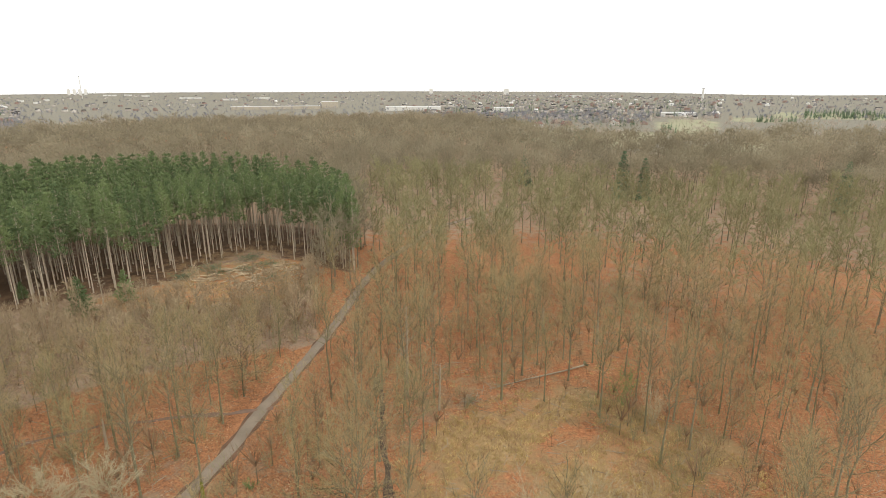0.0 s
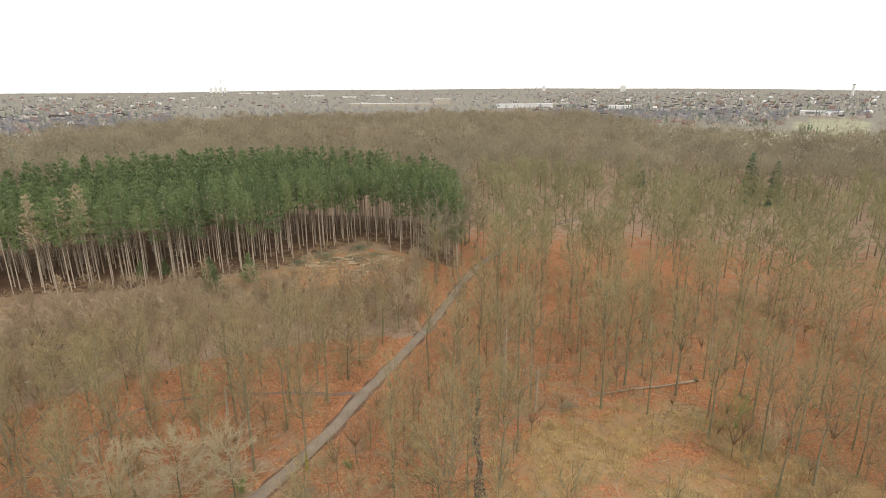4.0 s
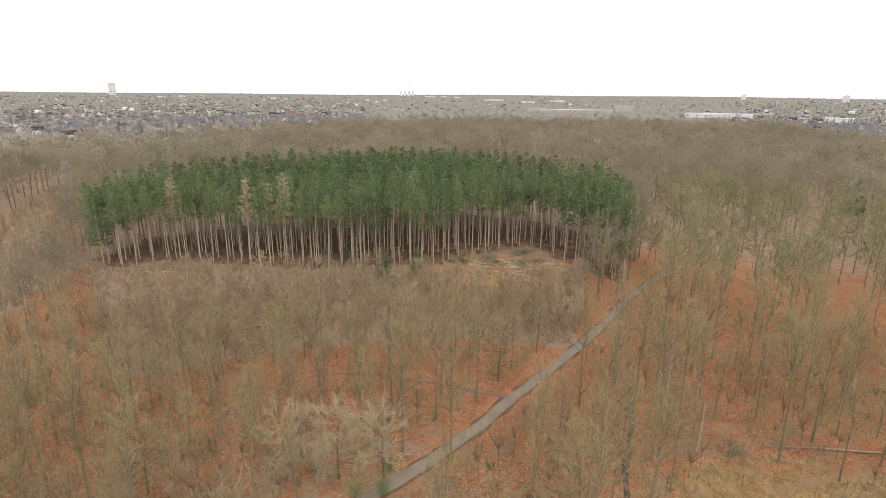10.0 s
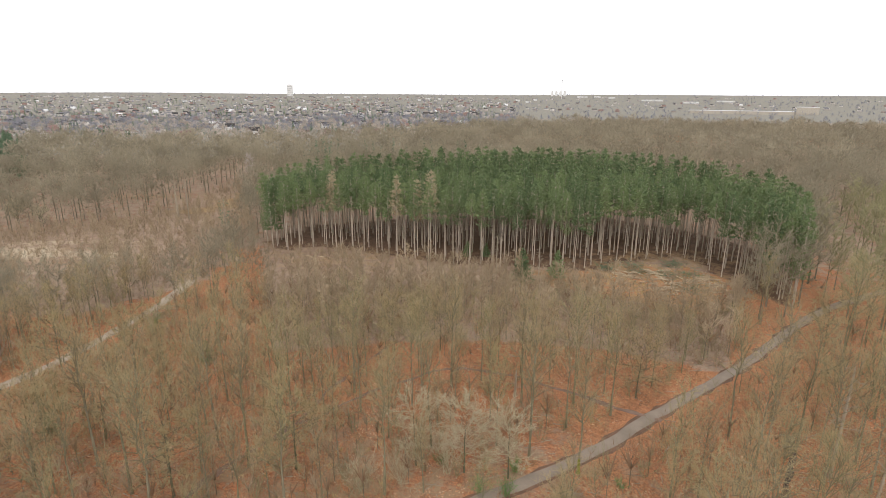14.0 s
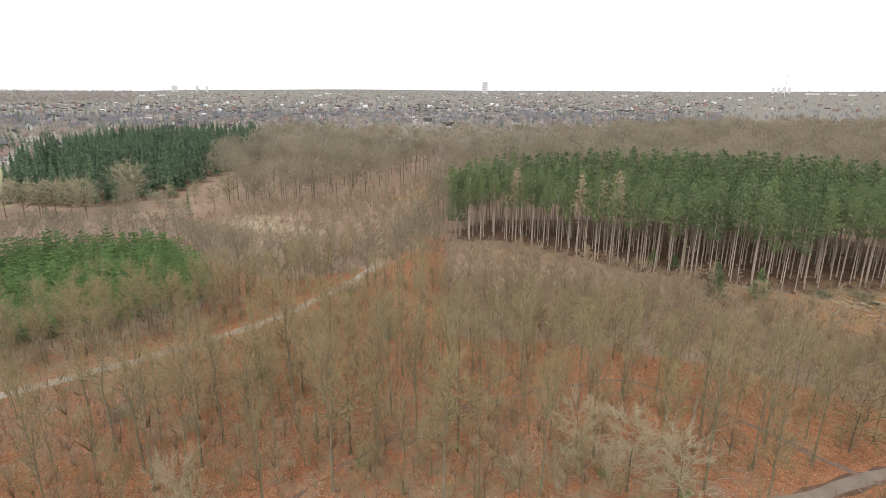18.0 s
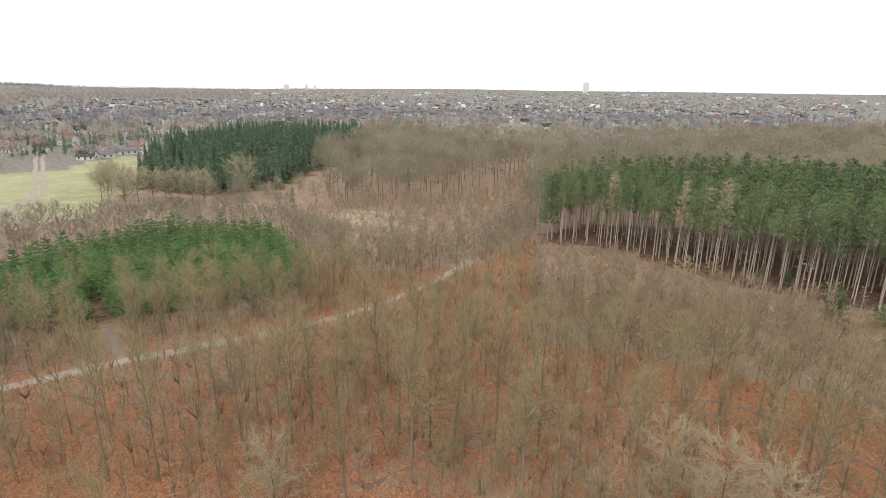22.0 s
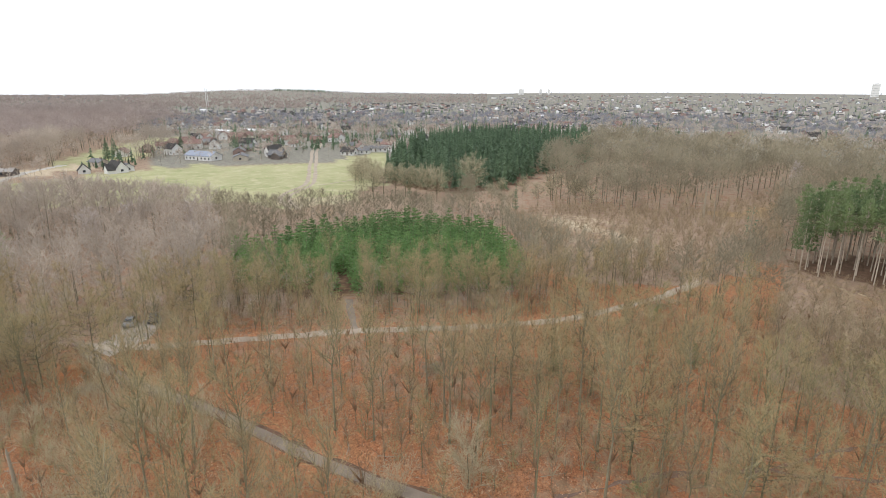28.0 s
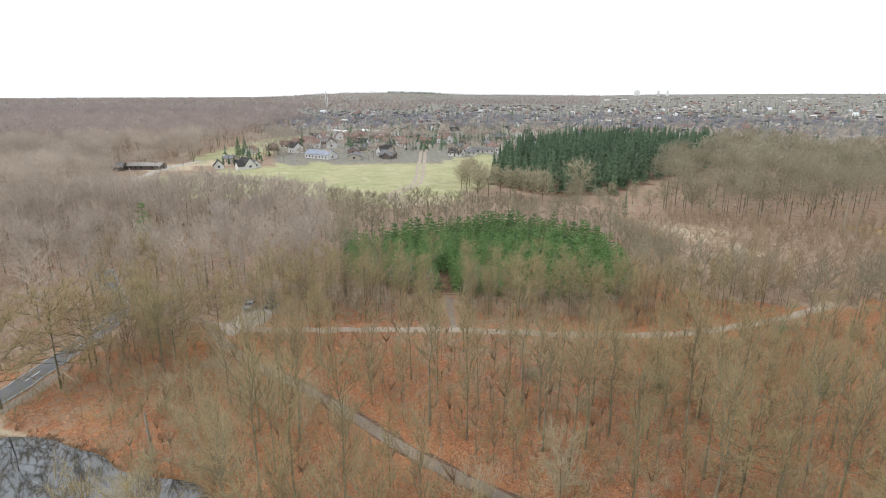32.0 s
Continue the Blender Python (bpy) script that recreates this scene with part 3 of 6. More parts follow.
def pine_tree(seed, h, start, whorls, per, spray, low=False, dead=8, flat=18):
    """A tall plantation pine: a straight bare stem, dead lower twigs and a narrow needle crown in whorls."""
    g = Grower(seed)
    rng = g.rng
    lx, ly = rng.normal(size=2) * 0.012 * h
    us = [0, 0.02, 0.3, 0.6, 0.8, 1.0]
    g.tube([(lx * u, ly * u, h * u - (0.3 if u == 0 else 0)) for u in us], [0.0068 * h * k + 0.008 for k in (1.25, 1.0, 0.8, 0.36, 0.16, 0.0)], 3 if low else 6)
    for i in range(dead):
        u = 0.28 + (start - 0.2) * rng.random()
        az = rng.random() * 6.283
        g.tube([(lx * u, ly * u, h * u), (lx * u + math.cos(az) * 1.4, ly * u + math.sin(az) * 1.4, h * u - 0.1 + 0.3 * rng.random())], [0.02, 0.008], 3, True)
    for w in range(whorls):
        rel = (w + 0.6 * rng.random()) / whorls
        u = start + (0.97 - start) * rel
        reach = 0.104 * h * (0.10 + 0.90 * (1 - rel) ** 0.62) * (0.62 + 0.38 * min(1, rel * 5)) * (0.8 + 0.4 * rng.random())
        for k in range(per):
            if rng.random() < 0.12 + 0.25 * (rel < 0.15):
                continue
            az = w * 1.1 + k * 6.283 / per + rng.normal() * 0.3
            el = radians(flat + 28 * rel + rng.normal() * 10)
            d = Vector((math.cos(az) * math.cos(el), math.sin(az) * math.cos(el), math.sin(el)))
            p = Vector((lx * u, ly * u, h * u))
            L = reach * (0.7 + 0.55 * rng.random())
            g.blade(p, d * L, 0.09, not low)
            clump = p + d * L * 0.8
            size = (0.5 + 0.30 * rng.random()) * (1.2 - 0.6 * rel) * max(h, 17) / 25
            for s in range(spray):
                if s % 3:
                    off = Vector(rng.normal(size=3)) * size * 0.55
                    off.z *= 0.55
                    g.blade(clump + off, g.spread(d * 0.5 + off * 0.6 / size + Vector((0, 0, 0.45)), 0.45) * size * (0.8 + 0.5 * rng.random()), size * (0.75 if low else 0.42))
                else:
                    g.blade(p + d * L * (0.3 + 0.6 * rng.random()), g.spread(d + Vector((0, 0, 0.3)), 0.6) * size * 0.9, size * (0.6 if low else 0.34))
    for s in range(9):
        g.blade(Vector((lx, ly, h * (0.93 + 0.035 * rng.random()))), g.spread(Vector((0, 0, 1)), 0.35) * 0.034 * h, 0.011 * h)
    return g.arrays()


def fir_tree(seed, h, rings, per, spray, wide=0.2, droop=-8):
    """A conical fir or spruce, branched to the ground."""
    g = Grower(seed)
    rng = g.rng
    g.tube([(0, 0, -0.2), (0, 0, h * 0.5), (0, 0, h)], [h * 0.014, h * 0.008, 0.01], 4)
    wd = h * (0.038 if h < 10 else 0.022)
    for w in range(rings):
        u = 0.04 + 0.93 * (w + 0.4 * rng.random()) / rings
        reach = h * wide * (1 - u) ** 0.8 + 0.15
        for k in range(per):
            az = w * 0.9 + k * 6.283 / per + rng.normal() * 0.2
            el = radians(droop + 45 * u ** 2 + rng.normal() * 6)
            d = Vector((math.cos(az) * math.cos(el), math.sin(az) * math.cos(el), math.sin(el)))
            p = Vector((0, 0, h * u))
            L = reach * (0.8 + 0.4 * rng.random())
            g.blade(p, d * L, wd)
            for s in range(spray):
                v = 0.35 + 0.65 * (s + rng.random()) / spray
                g.blade(p + d * L * v, g.spread(d, 0.6) * L * 0.45, wd * 1.1)
    g.blade(Vector((0, 0, h * 0.94)), Vector((0, 0, h * 0.08)), 0.1)
    return g.arrays()


def far_conifer(seed, h, blades):
    """A conifer far off: broad overlapping sprays round a stem, narrowing to the top."""
    g = Grower(seed)
    g.tube([(0, 0, -0.3), (0, 0, h * 0.9)], [h * 0.013, 0.03], 3)
    for i in range(blades):
        u = (i + g.rng.random()) / blades
        a, reach = i * 2.4, h * 0.19 * (1 - u) ** 0.8 * (0.7 + 0.5 * g.rng.random()) + 0.3
        g.blade(Vector((0, 0, h * (0.12 + 0.88 * u))), Vector((math.cos(a) * reach, math.sin(a) * reach, -0.12 * h * (1 - u))), h * 0.13 * (1.1 - 0.7 * u))
    return g.arrays()


def shrub(seed, h, stems, twigs, width):
    g = Grower(seed)
    rng = g.rng
    for s in range(stems):
        d = g.spread(Vector((0, 0, 1)), 0.35)
        L = h * (0.6 + 0.5 * rng.random())
        p = Vector((rng.normal() * 0.25, rng.normal() * 0.25, -0.05))
        g.blade(p, d * L, width * 1.6)
        for t in range(twigs):
            g.blade(p + d * L * (0.3 + 0.65 * rng.random()), g.spread(d, 0.6) * L * 0.42, width)
    return g.arrays()


class Kind:
    """A kind of tree that is built once per variant; the rest are copies on the same meshes."""

    def __init__(self, name, grown, bark, leaf, label, category, group, crown="crown", crown_label="", trunk_label="", limb=None):
        self.name, self.label, self.category, self.group = name, label, category, group
        self.meshes, self.first = [], {}
        self.crown, self.crown_label, self.trunk_label = crown, crown_label, trunk_label
        for v, f, tv, tf, n in grown:
            self.meshes.append((mesh_of("trunk", v, f, [bark], smooth=True), mesh_of(crown, tv, tf, [leaf, limb or bark], np.arange(len(tf)) < n)))

    def put(self, x, y, scale=1.0, turn=0.0, variant=0, label="", tall=1.0):
        m = Matrix.Translation((x, y, float(ground_z(x, y)))) @ Matrix.Rotation(turn, 4, "Z")
        variant %= len(self.meshes)
        root = new(self.name)
        root.empty_display_size = 0.5
        a, b = self.meshes[variant]
        part("trunk", a, root, self.trunk_label)
        part(self.crown, b, root, self.crown_label)
        root.matrix_basis = m
        root.scale = (scale, scale, scale * tall)
        return tagged(root, label or self.label, self.category, self.group)


def scatter(name, grown, places, bark, leaf, label, category):
    """Many trees far off as one object of kind stuff. places: x, y, scale, turn, variant."""
    V, F, I, T, base = [], [], [], [], 0
    tones = np.random.default_rng(len(places)).random(len(places))
    for (x, y, s, a, k), tone in zip(places, tones):
        v, f, tv, tf = grown[int(k) % len(grown)][:4]
        c, n = math.cos(a) * s, math.sin(a) * s
        z = float(ground_z(x, y))
        for vv, ff, mi in ((v, f, 0), (tv, tf, 1)):
            if len(ff) == 0:
                continue
            V.append(np.stack([vv[:, 0] * c - vv[:, 1] * n + x, vv[:, 0] * n + vv[:, 1] * c + y, vv[:, 2] * s + z], 1))
            F.append(ff + base)
            I.append(np.full(len(ff), mi))
            T.append(np.full(len(vv), tone))
            base += len(vv)
    if V:
        me = mesh_of(name, np.concatenate(V), np.concatenate(F), [bark, leaf], np.concatenate(I), smooth=True)
        me.attributes.new("tone", "FLOAT", "POINT").data.foreach_set("value", np.concatenate(T).astype(np.float32))
        tagged(new(name, me), label, category, kind="stuff")


def spots(seed, count, xy0, xy1, gap, accept, tries=40):
    """Random places at least gap metres apart for which accept(x, y) is true."""
    rng = np.random.default_rng(seed)
    n = count * tries
    xs = rng.uniform(xy0[0], xy1[0], n)
    ys = rng.uniform(xy0[1], xy1[1], n)
    ok = accept(xs, ys)
    cell, out = {}, []
    for x, y in zip(xs[ok], ys[ok]):
        i, j = int(x // gap), int(y // gap)
        if any((x - a) ** 2 + (y - b) ** 2 < gap * gap for di in (-1, 0, 1) for dj in (-1, 0, 1) for a, b in cell.get((i + di, j + dj), ())):
            continue
        cell.setdefault((i, j), []).append((x, y))
        out.append((x, y))
        if len(out) >= count:
            break
    return out


WAYS = np.concatenate([PATH_MAIN, PATH_WEST, PATH_FIRS])
WET = np.concatenate([TRAIL_WET, TRAIL_WET_2, DITCH])


def road_view(x, y):
    """The gap in the trees through which the road shows."""
    r, az = np.hypot(x, y), np.degrees(np.arctan2(-x, y))
    return (az > 142) & (az < 152) & (r > 46) & (r < 92)


def open_ground(x, y):
    """True where broadleaf trees may stand."""
    x, y = np.asarray(x), np.asarray(y)
    ok = ~(inside(PINE_STAND, x, y) | inside(FIR_STAND, x, y) | inside(SPRUCE_STAND, x, y) | inside(MEADOW, x, y) | inside(STRIP, x, y) | inside(LOG_CLEARING, x, y)
           | inside(TUSSOCKS, x, y) | inside(SAND, x, y) | inside(POND_POLY, x, y) | road_view(x, y))
    near = np.hypot(x, y) < 340
    for line, d in ((WAYS, 3.3), (WET, 1.2), (ROAD[ROAD[:, 0] > -80], 6.5), (ROAD[ROAD[:, 0] <= -80], 2.6)):
        ok[near] &= near_line(line, x[near], y[near]) > d
    return ok


def view_sector(x, y, a=-43, b=149):
    az = np.degrees(np.arctan2(-x, y))
    return (az > a) & (az < b)


rng = np.random.default_rng(11)
BEECH = [bare_tree(100 + i, 19, 0.34 + 0.06 * (i % 3), 24, 6, 9, 0.20 + 0.015 * (i % 3), 50, width=0.028, girth=0.0092, lean=0.03, twig_len=0.95) for i in range(6)]
BEECH_B = [bare_tree(150 + i, 19, 0.32 + 0.06 * (i % 3), 20, 5, 7, 0.21 + 0.015 * (i % 3), 52, width=0.048, girth=0.0085, lean=0.03, twig_len=1.15) for i in range(5)]
SLIM_B = [bare_tree(350 + i, 13, 0.28, 15, 4, 8, 0.21, 46, width=0.05, girth=0.007, lean=0.05, twig_len=1.1) for i in range(4)]
OAK = [bare_tree(200 + i, 14, 0.22, 32, 8, 20, 0.36, 104, width=0.055, girth=0.011, lean=0.03, twig_len=0.62, curl=1.3) for i in range(3)]
SLIM = [bare_tree(300 + i, 13, 0.28, 17, 5, 9, 0.20, 46, width=0.033, girth=0.007, lean=0.05) for i in range(4)]
MID = [bare_tree(400 + i, 17, 0.27, 14, 4, 7, 0.27, 54, width=0.15, sides=4, girth=0.008, lean=0.03, twig_len=1.5, limb_sides=0) for i in range(6)]
ROUND_MID = [bare_tree(420 + i, 16, 0.27, 15, 5, 8, 0.32, 74, width=0.12, sides=4, girth=0.009, lean=0.03, twig_len=1.3, limb_sides=0) for i in range(6)]


def far_tree(seed, h, limbs, blades, spread, width, length, loose=0.28, skirt=0.36):
    """A leafless crown far off: a few limbs and an uneven dome of fine twigs."""
    g = Grower(seed)
    rng = g.rng
    g.tube([(0, 0, -0.3), (0, 0, h * 0.6)], [h * 0.009, h * 0.004], 3)
    hub = Vector((0, 0, h * 0.36))
    bumps = [(rng.random() * 6.283, 0.35 + 0.6 * rng.random(), 0.75 + 0.35 * rng.random()) for _ in range(7)]
    for a, q, k in bumps[:limbs]:
        g.blade(hub, Vector((math.cos(a) * spread * q, math.sin(a) * spread * q, h * 0.4 * k)), 0.28)
    for i in range(blades):
        ba, bq, bk = bumps[i % 7]
        a, q = ba + rng.normal() * 0.55, min(1.0, abs(bq + rng.normal() * 0.28))
        tip = Vector((math.cos(a) * spread * q, math.sin(a) * spread * q, h * (0.95 * bk - skirt * q ** 2.5 - (0.12 * rng.random() if skirt > 0.4 else 0)) + rng.normal() * 0.5))
        d = g.spread(tip - hub, loose) * length * (0.6 + 0.8 * rng.random())
        g.blade(tip - d, d, width)
    return g.arrays()


def round_tree(seed, h, blades, radius, width, length, low=0.3):
    """A leafless crown far off: a round fuzz of fine twigs over a short trunk."""
    g = Grower(seed)
    rng = g.rng
    g.tube([(0, 0, -0.3), (0, 0, h * 0.5)], [h * 0.011, h * 0.006], 3)
    lobes = [(rng.normal() * 0.3 * radius, rng.normal() * 0.3 * radius, (rng.random() - 0.5) * 0.16 * h, 0.65 + 0.35 * rng.random()) for _ in range(4)]
    mid, up = h * (1 + low) / 2, h * (1 - low) / 2
    for i in range(blades):
        ox, oy, oz, k = lobes[i % 4]
        d = g.spread(Vector((0, 0, 0.35)), 1.0)
        q = (0.55 + 0.45 * rng.random()) * k
        p = Vector((ox + d.x * radius * q, oy + d.y * radius * q, mid + oz * 0.5 + d.z * up * q))
        g.blade(p, g.spread(d + Vector((0, 0, 0.4)), 0.8) * length * (0.6 + 0.8 * rng.random()), width)
    return g.arrays()


DISTANT = [far_tree(600 + i, 13, 2, 19, 4.8, 1.5, 3.0) for i in range(5)]
FAR_DOME = [round_tree(540 + i, 19, 100, 5.0, 0.50, 2.1, 0.12) for i in range(7)]
EDGE_DOME = [round_tree(580 + i, 18, 370, 4.8, 0.23, 1.6, 0.06) for i in range(6)]
GARDEN = [round_tree(590 + i, 17, 50, 5.4, 0.8, 2.6, 0.05) for i in range(5)]
RIDGE = [far_tree(630 + i, 13, 2, 18, 5.4, 1.5, 3.4) for i in range(5)]
beech = Kind("beech_tree", BEECH, M_BARK, M_TWIG, "tall bare beech with grey-green trunk and fine brown twigs", "tree", "bare trees in the wood", limb=M_LIMB)
oak = Kind("oak_tree", OAK, M_OAK_BARK, M_LICHEN, "bare spreading oak with pale lichen-covered branches", "tree", "lichen-covered oaks", limb=M_LICHEN)
dark_oak = Kind("oak_tree", OAK, M_OAK_BARK, M_TWIG, "bare spreading oak with dark crooked branches", "tree", "crooked oaks")
beech_b = Kind("beech_tree", BEECH_B, M_BARK, M_TWIG, "tall bare beech with grey-green trunk and fine brown twigs", "tree", "bare trees in the wood", limb=M_LIMB)
slim_b = Kind("young_beech", SLIM_B, M_BARK, M_TWIG, "slim young bare tree with thin upright twigs", "tree", "young bare trees", limb=M_LIMB)
slim = Kind("young_beech", SLIM, M_BARK, M_TWIG, "slim young bare tree with thin upright twigs", "tree", "young bare trees", limb=M_LIMB)

# trees told apart by their shape
MARKED = [(oak, -37.2, 43.6, 0.78, 0), (oak, -32.6, 46.4, 0.66, 2), (oak, -42.5, 40.5, 0.72, 1), (beech, -4.7, 71.8, 1.0, 1), (beech, -8.6, 76.5, 1.05, 3), (beech, -12.8, 82, 1.0, 5), (beech, -2.5, 79, 0.95, 0), (beech, -16, 74, 0.95, 2), (beech, -11.5, 69, 0.9, 4), (dark_oak, -62.5, 66, 0.75, 0), (beech, -14.5, 57.9, 0.75, 0), (beech, 54, 69.5, 1.04, 2),
          (beech, -47.2, 61.1, 0.75, 3), (beech, -50, 62.5, 0.72, 1), (beech, -26.9, 52.9, 0.85, 4), (oak, -54.6, -2, 0.62, 2), (slim, -56, -0.5, 0.7, 1), (dark_oak, -57, -79.5, 1.25, 1), (dark_oak, -64.5, -80.5, 1.05, 0), (dark_oak, -50, -82.5, 1.15, 2), (beech, -44, -82, 0.85, 3), (beech, -95, -99, 0.75, 2), (beech, -86, -101, 0.7, 4), (beech, -93, -106, 0.8, 1), (dark_oak, -98, -104, 0.9, 2), (beech, -67, -69, 0.8, 3), (beech, -68.2, -70.4, 0.85, 1), (beech, -65.8, -67.6, 0.75, 5), (beech, -82, -97.5, 0.65, 0)]
taken = [(x, y) for _, x, y, _, _ in MARKED]
for kind, x, y, s, v in MARKED:
    kind.put(x, y, s, rng.random() * 6.28, v)


def height_limit(x, y):
    """Tallest tree that stands here: the wood is lower before the pines, the firs and the meadow."""
    r, az = math.hypot(x, y), math.degrees(math.atan2(-x, y))
    if 12 < az < 64 and r > 80:
        return 13.0 - 5.0 * min(1, (r - 80) / 25)
    if az > 112 and r > 190:
        return max(4.5, 45 - r * math.tan(radians(9.9 - 2.6 * min(1, max(0, (az - 112) / 18))))) - 1.5 * rng.random()
    if az > 64 and (75 < r < 200 or az > 92 and r > 75):
        return (14.0 if r < 150 or az > 139 else 12.0 - 3.0 * (r > 200)) - 2.0 * rng.random()
    return 21.0


def before_path(x, y):
    """True just before a path, where the trees stand far apart."""
    r = math.hypot(x, y)
    return any(float(near_line(WAYS, np.array([x * (1 + k / r)]), np.array([y * (1 + k / r)]))[0]) < 2.5 for k in (3, 6, 9, 12, 15))


def before_pines(x, y):
    r, az = np.hypot(x, y), np.degrees(np.arctan2(-x, y))
    return (az > 13) & (az < 62) & (r > 100 + 4 * np.sin(az / 3)) & (r < 175)


near_spots = [p for p in spots(21, 760, (-118, -95), (105, 128), 4.5, lambda x, y: open_ground(x, y) & ~before_pines(x, y) & view_sector(x, y) & (np.hypot(x, y) > 36) & (np.hypot(x, y) < 124))
              if min((p[0] - a) ** 2 + (p[1] - b) ** 2 for a, b in taken) > 9 and not (math.degrees(math.atan2(-p[0], p[1])) < 6 and rng.random() < 0.2) and not (inside(POND_SLOPE, *p) and rng.random() < 0.75)]
for i, (x, y) in enumerate(near_spots):
    top = height_limit(x, y)
    close = math.hypot(x, y) < 82
    bear = math.degrees(math.atan2(-x, y))
    if bear < 120 and before_path(x, y):
        if i % 5:
            continue
        top = min(top, 9.0 if bear < 60 else 11.0)
    if i % 17 == 4 and not (y < -45 and close):
        dark_oak.put(x, y, min(top / 14, 0.7 + 0.35 * rng.random()), rng.random() * 6.28, i)
    elif i % 3 == 1:
        (slim if close else slim_b).put(x, y, min(top / 13, 0.7 + 0.5 * rng.random()), rng.random() * 6.28, i)
    else:
        (beech if close else beech_b).put(x, y, min(top / 18, 0.72 + 0.36 * rng.random()), rng.random() * 6.28, i)
taken += near_spots
screen = spots(23, 90, (-130, -70), (-96, 40), 3.6, lambda x, y: ~inside(FIR_STAND, x, y) & (near_line(PATH_WEST, x, y) > 3.2) & (near_line(PATH_FIRS, x, y) > 3.5) & (near_line(PATH_WEST, x * 0.91, y * 0.91) < 5.5) & (np.hypot(x, y) > 99), 60)
for i, (x, y) in enumerate(screen):
    (slim_b if i % 2 else beech_b).put(x, y, (0.80 if i % 2 else 0.58) * (0.8 + 0.35 * rng.random()), rng.random() * 6.28, i, "bare tree between the track and the young firs")
# the forked trees between the road and the lay-by
for i, (x, y, s) in enumerate(((-63.3, -80.4, 0.95), (-68.8, -72.8, 0.9), (-70.5, -78.4, 0.8), (-74.8, -84.6, 0.95), (-79.8, -86.2, 1.0), (-84.9, -89, 1.0), (-77.9, -66.2, 0.9), (-82, -87.6, 0.9), (-72.3, -82.6, 0.85), (-69.9, -69, 0.9), (-91, -92, 1.0))):
    (dark_oak if i % 3 == 0 else slim).put(x, y, s, 1.7 * i, i)


def far_edge(x, y):
    az = np.degrees(np.arctan2(-x, y))
    return np.interp(az, FAR_EDGE_AZ, FAR_EDGE_R) + 14 * np.sin(az * 1.3) + 8 * np.sin(az * 3.1)


def mid_ok(x, y):
    r, az = np.hypot(x, y), np.degrees(np.arctan2(-x, y))
    heath = inside(HEATH, x, y)
    west = (az > 92) & (r > 258 - 45 * (az < 108)) & (az < 138.5)
    return open_ground(x, y) & view_sector(x, y, -46, 152) & (r > 124) & (r < 258) & ((r < 235) | (az > 92)) & ~heath & ~west & (np.hypot(x + 128, y + 131) > 7) & (np.hypot(x - 75, y - 217) > 11) & (np.hypot(x - 83, y - 215) > 9) & (np.hypot(x - 147, y - 191) > 8) & ~before_pines(x, y) & ~((az > 82.5) & (az <= 92) & (r > 190))


THICKET = [round_tree(560 + i, 13, 130, 3.4, 0.10, 1.5, 0.04) for i in range(6)]
thicket = spots(33, 1500, (-262, -262), (-60, 70), 3.3, lambda x, y: mid_ok(x, y) & (np.degrees(np.arctan2(-x, y)) > 84) | (open_ground(x, y) & (np.hypot(x, y) > 104) & (np.hypot(x, y) < 126) & (np.degrees(np.arctan2(-x, y)) > 84)), 20)
scatter("grey_thicket", THICKET, [(x, y, height_limit(x, y) / 19 * (0.5 + 0.5 * rng.random()), rng.random() * 6.28, rng.integers(6)) for x, y in thicket], M_BARK_FAR, M_WEST,
        "dense bare grey-brown thicket below the taller trees", "woodland")
mid = spots(31, 1600, (-258, -258), (240, 240), 4.9, mid_ok, 30)
fringe = [p for p in mid if math.degrees(math.atan2(-p[0], p[1])) > 55 and math.hypot(*p) > 185 and math.degrees(math.atan2(-p[0], p[1])) < 93]
mid = [p for p in mid if p not in fringe]
east = [p for p in mid if math.degrees(math.atan2(-p[0], p[1])) < 8]
mid = [p for p in mid if p not in east]
east = [p for p in east if rng.random() < 0.62]
scatter("fringe_wood", EDGE_DOME, [(x, y, 0.72 + 0.3 * rng.random(), rng.random() * 6.28, rng.integers(6)) for x, y in fringe], M_BARK_FAR, M_WOOD_FAR,
        "bare brown beeches along the open heath", "woodland")
scatter("olive_beech_wood", MID, [(x, y, 0.72 + 0.35 * rng.random(), rng.random() * 6.28, rng.integers(6)) for x, y in east], M_BARK_FAR, M_WOOD_OLIVE,
        "bare beech wood with algae-green branches", "woodland")
west_mid = [p for p in mid if math.degrees(math.atan2(-p[0], p[1])) > 118]
mid = [p for p in mid if p not in west_mid]
scatter("western_beech_wood", ROUND_MID, [(x, y, min(height_limit(x, y) / 15.5, 0.9 + 0.45 * rng.random()), rng.random() * 6.28, rng.integers(6)) for x, y in west_mid if rng.random() < 0.7], M_BARK_FAR, M_WEST,
        "bare pinkish-grey wood before the farm", "woodland")
scatter("beech_wood", ROUND_MID, [(x, y, min(height_limit(x, y) / 17, 0.85 + 0.35 * rng.random()), rng.random() * 6.28, rng.integers(6)) for x, y in mid], M_BARK_FAR, M_WOOD_FAR,
        "bare grey-brown beech wood with hazy crowns", "woodland")


def far_ok(x, y):
    r, az = np.hypot(x, y), np.degrees(np.arctan2(-x, y))
    west = (az > 122.5 + 1.6 * np.sin(r / 47.0) + np.sin(r / 19.0)) & (r > np.where(az < 137.6, 412 + 10 * np.sin(az * 2), 0)) & (r < 1100) & ~inside(STRIP, x, y)
    return (open_ground(x, y) | (r > 560)) & view_sector(x, y, -46, 152) & (r > 235) & ~inside(HEATH, x, y) & ~((az > 84) & (az < 137.6) & (r < 405)) & (((az < 92) & (r < far_edge(x, y))) | west)


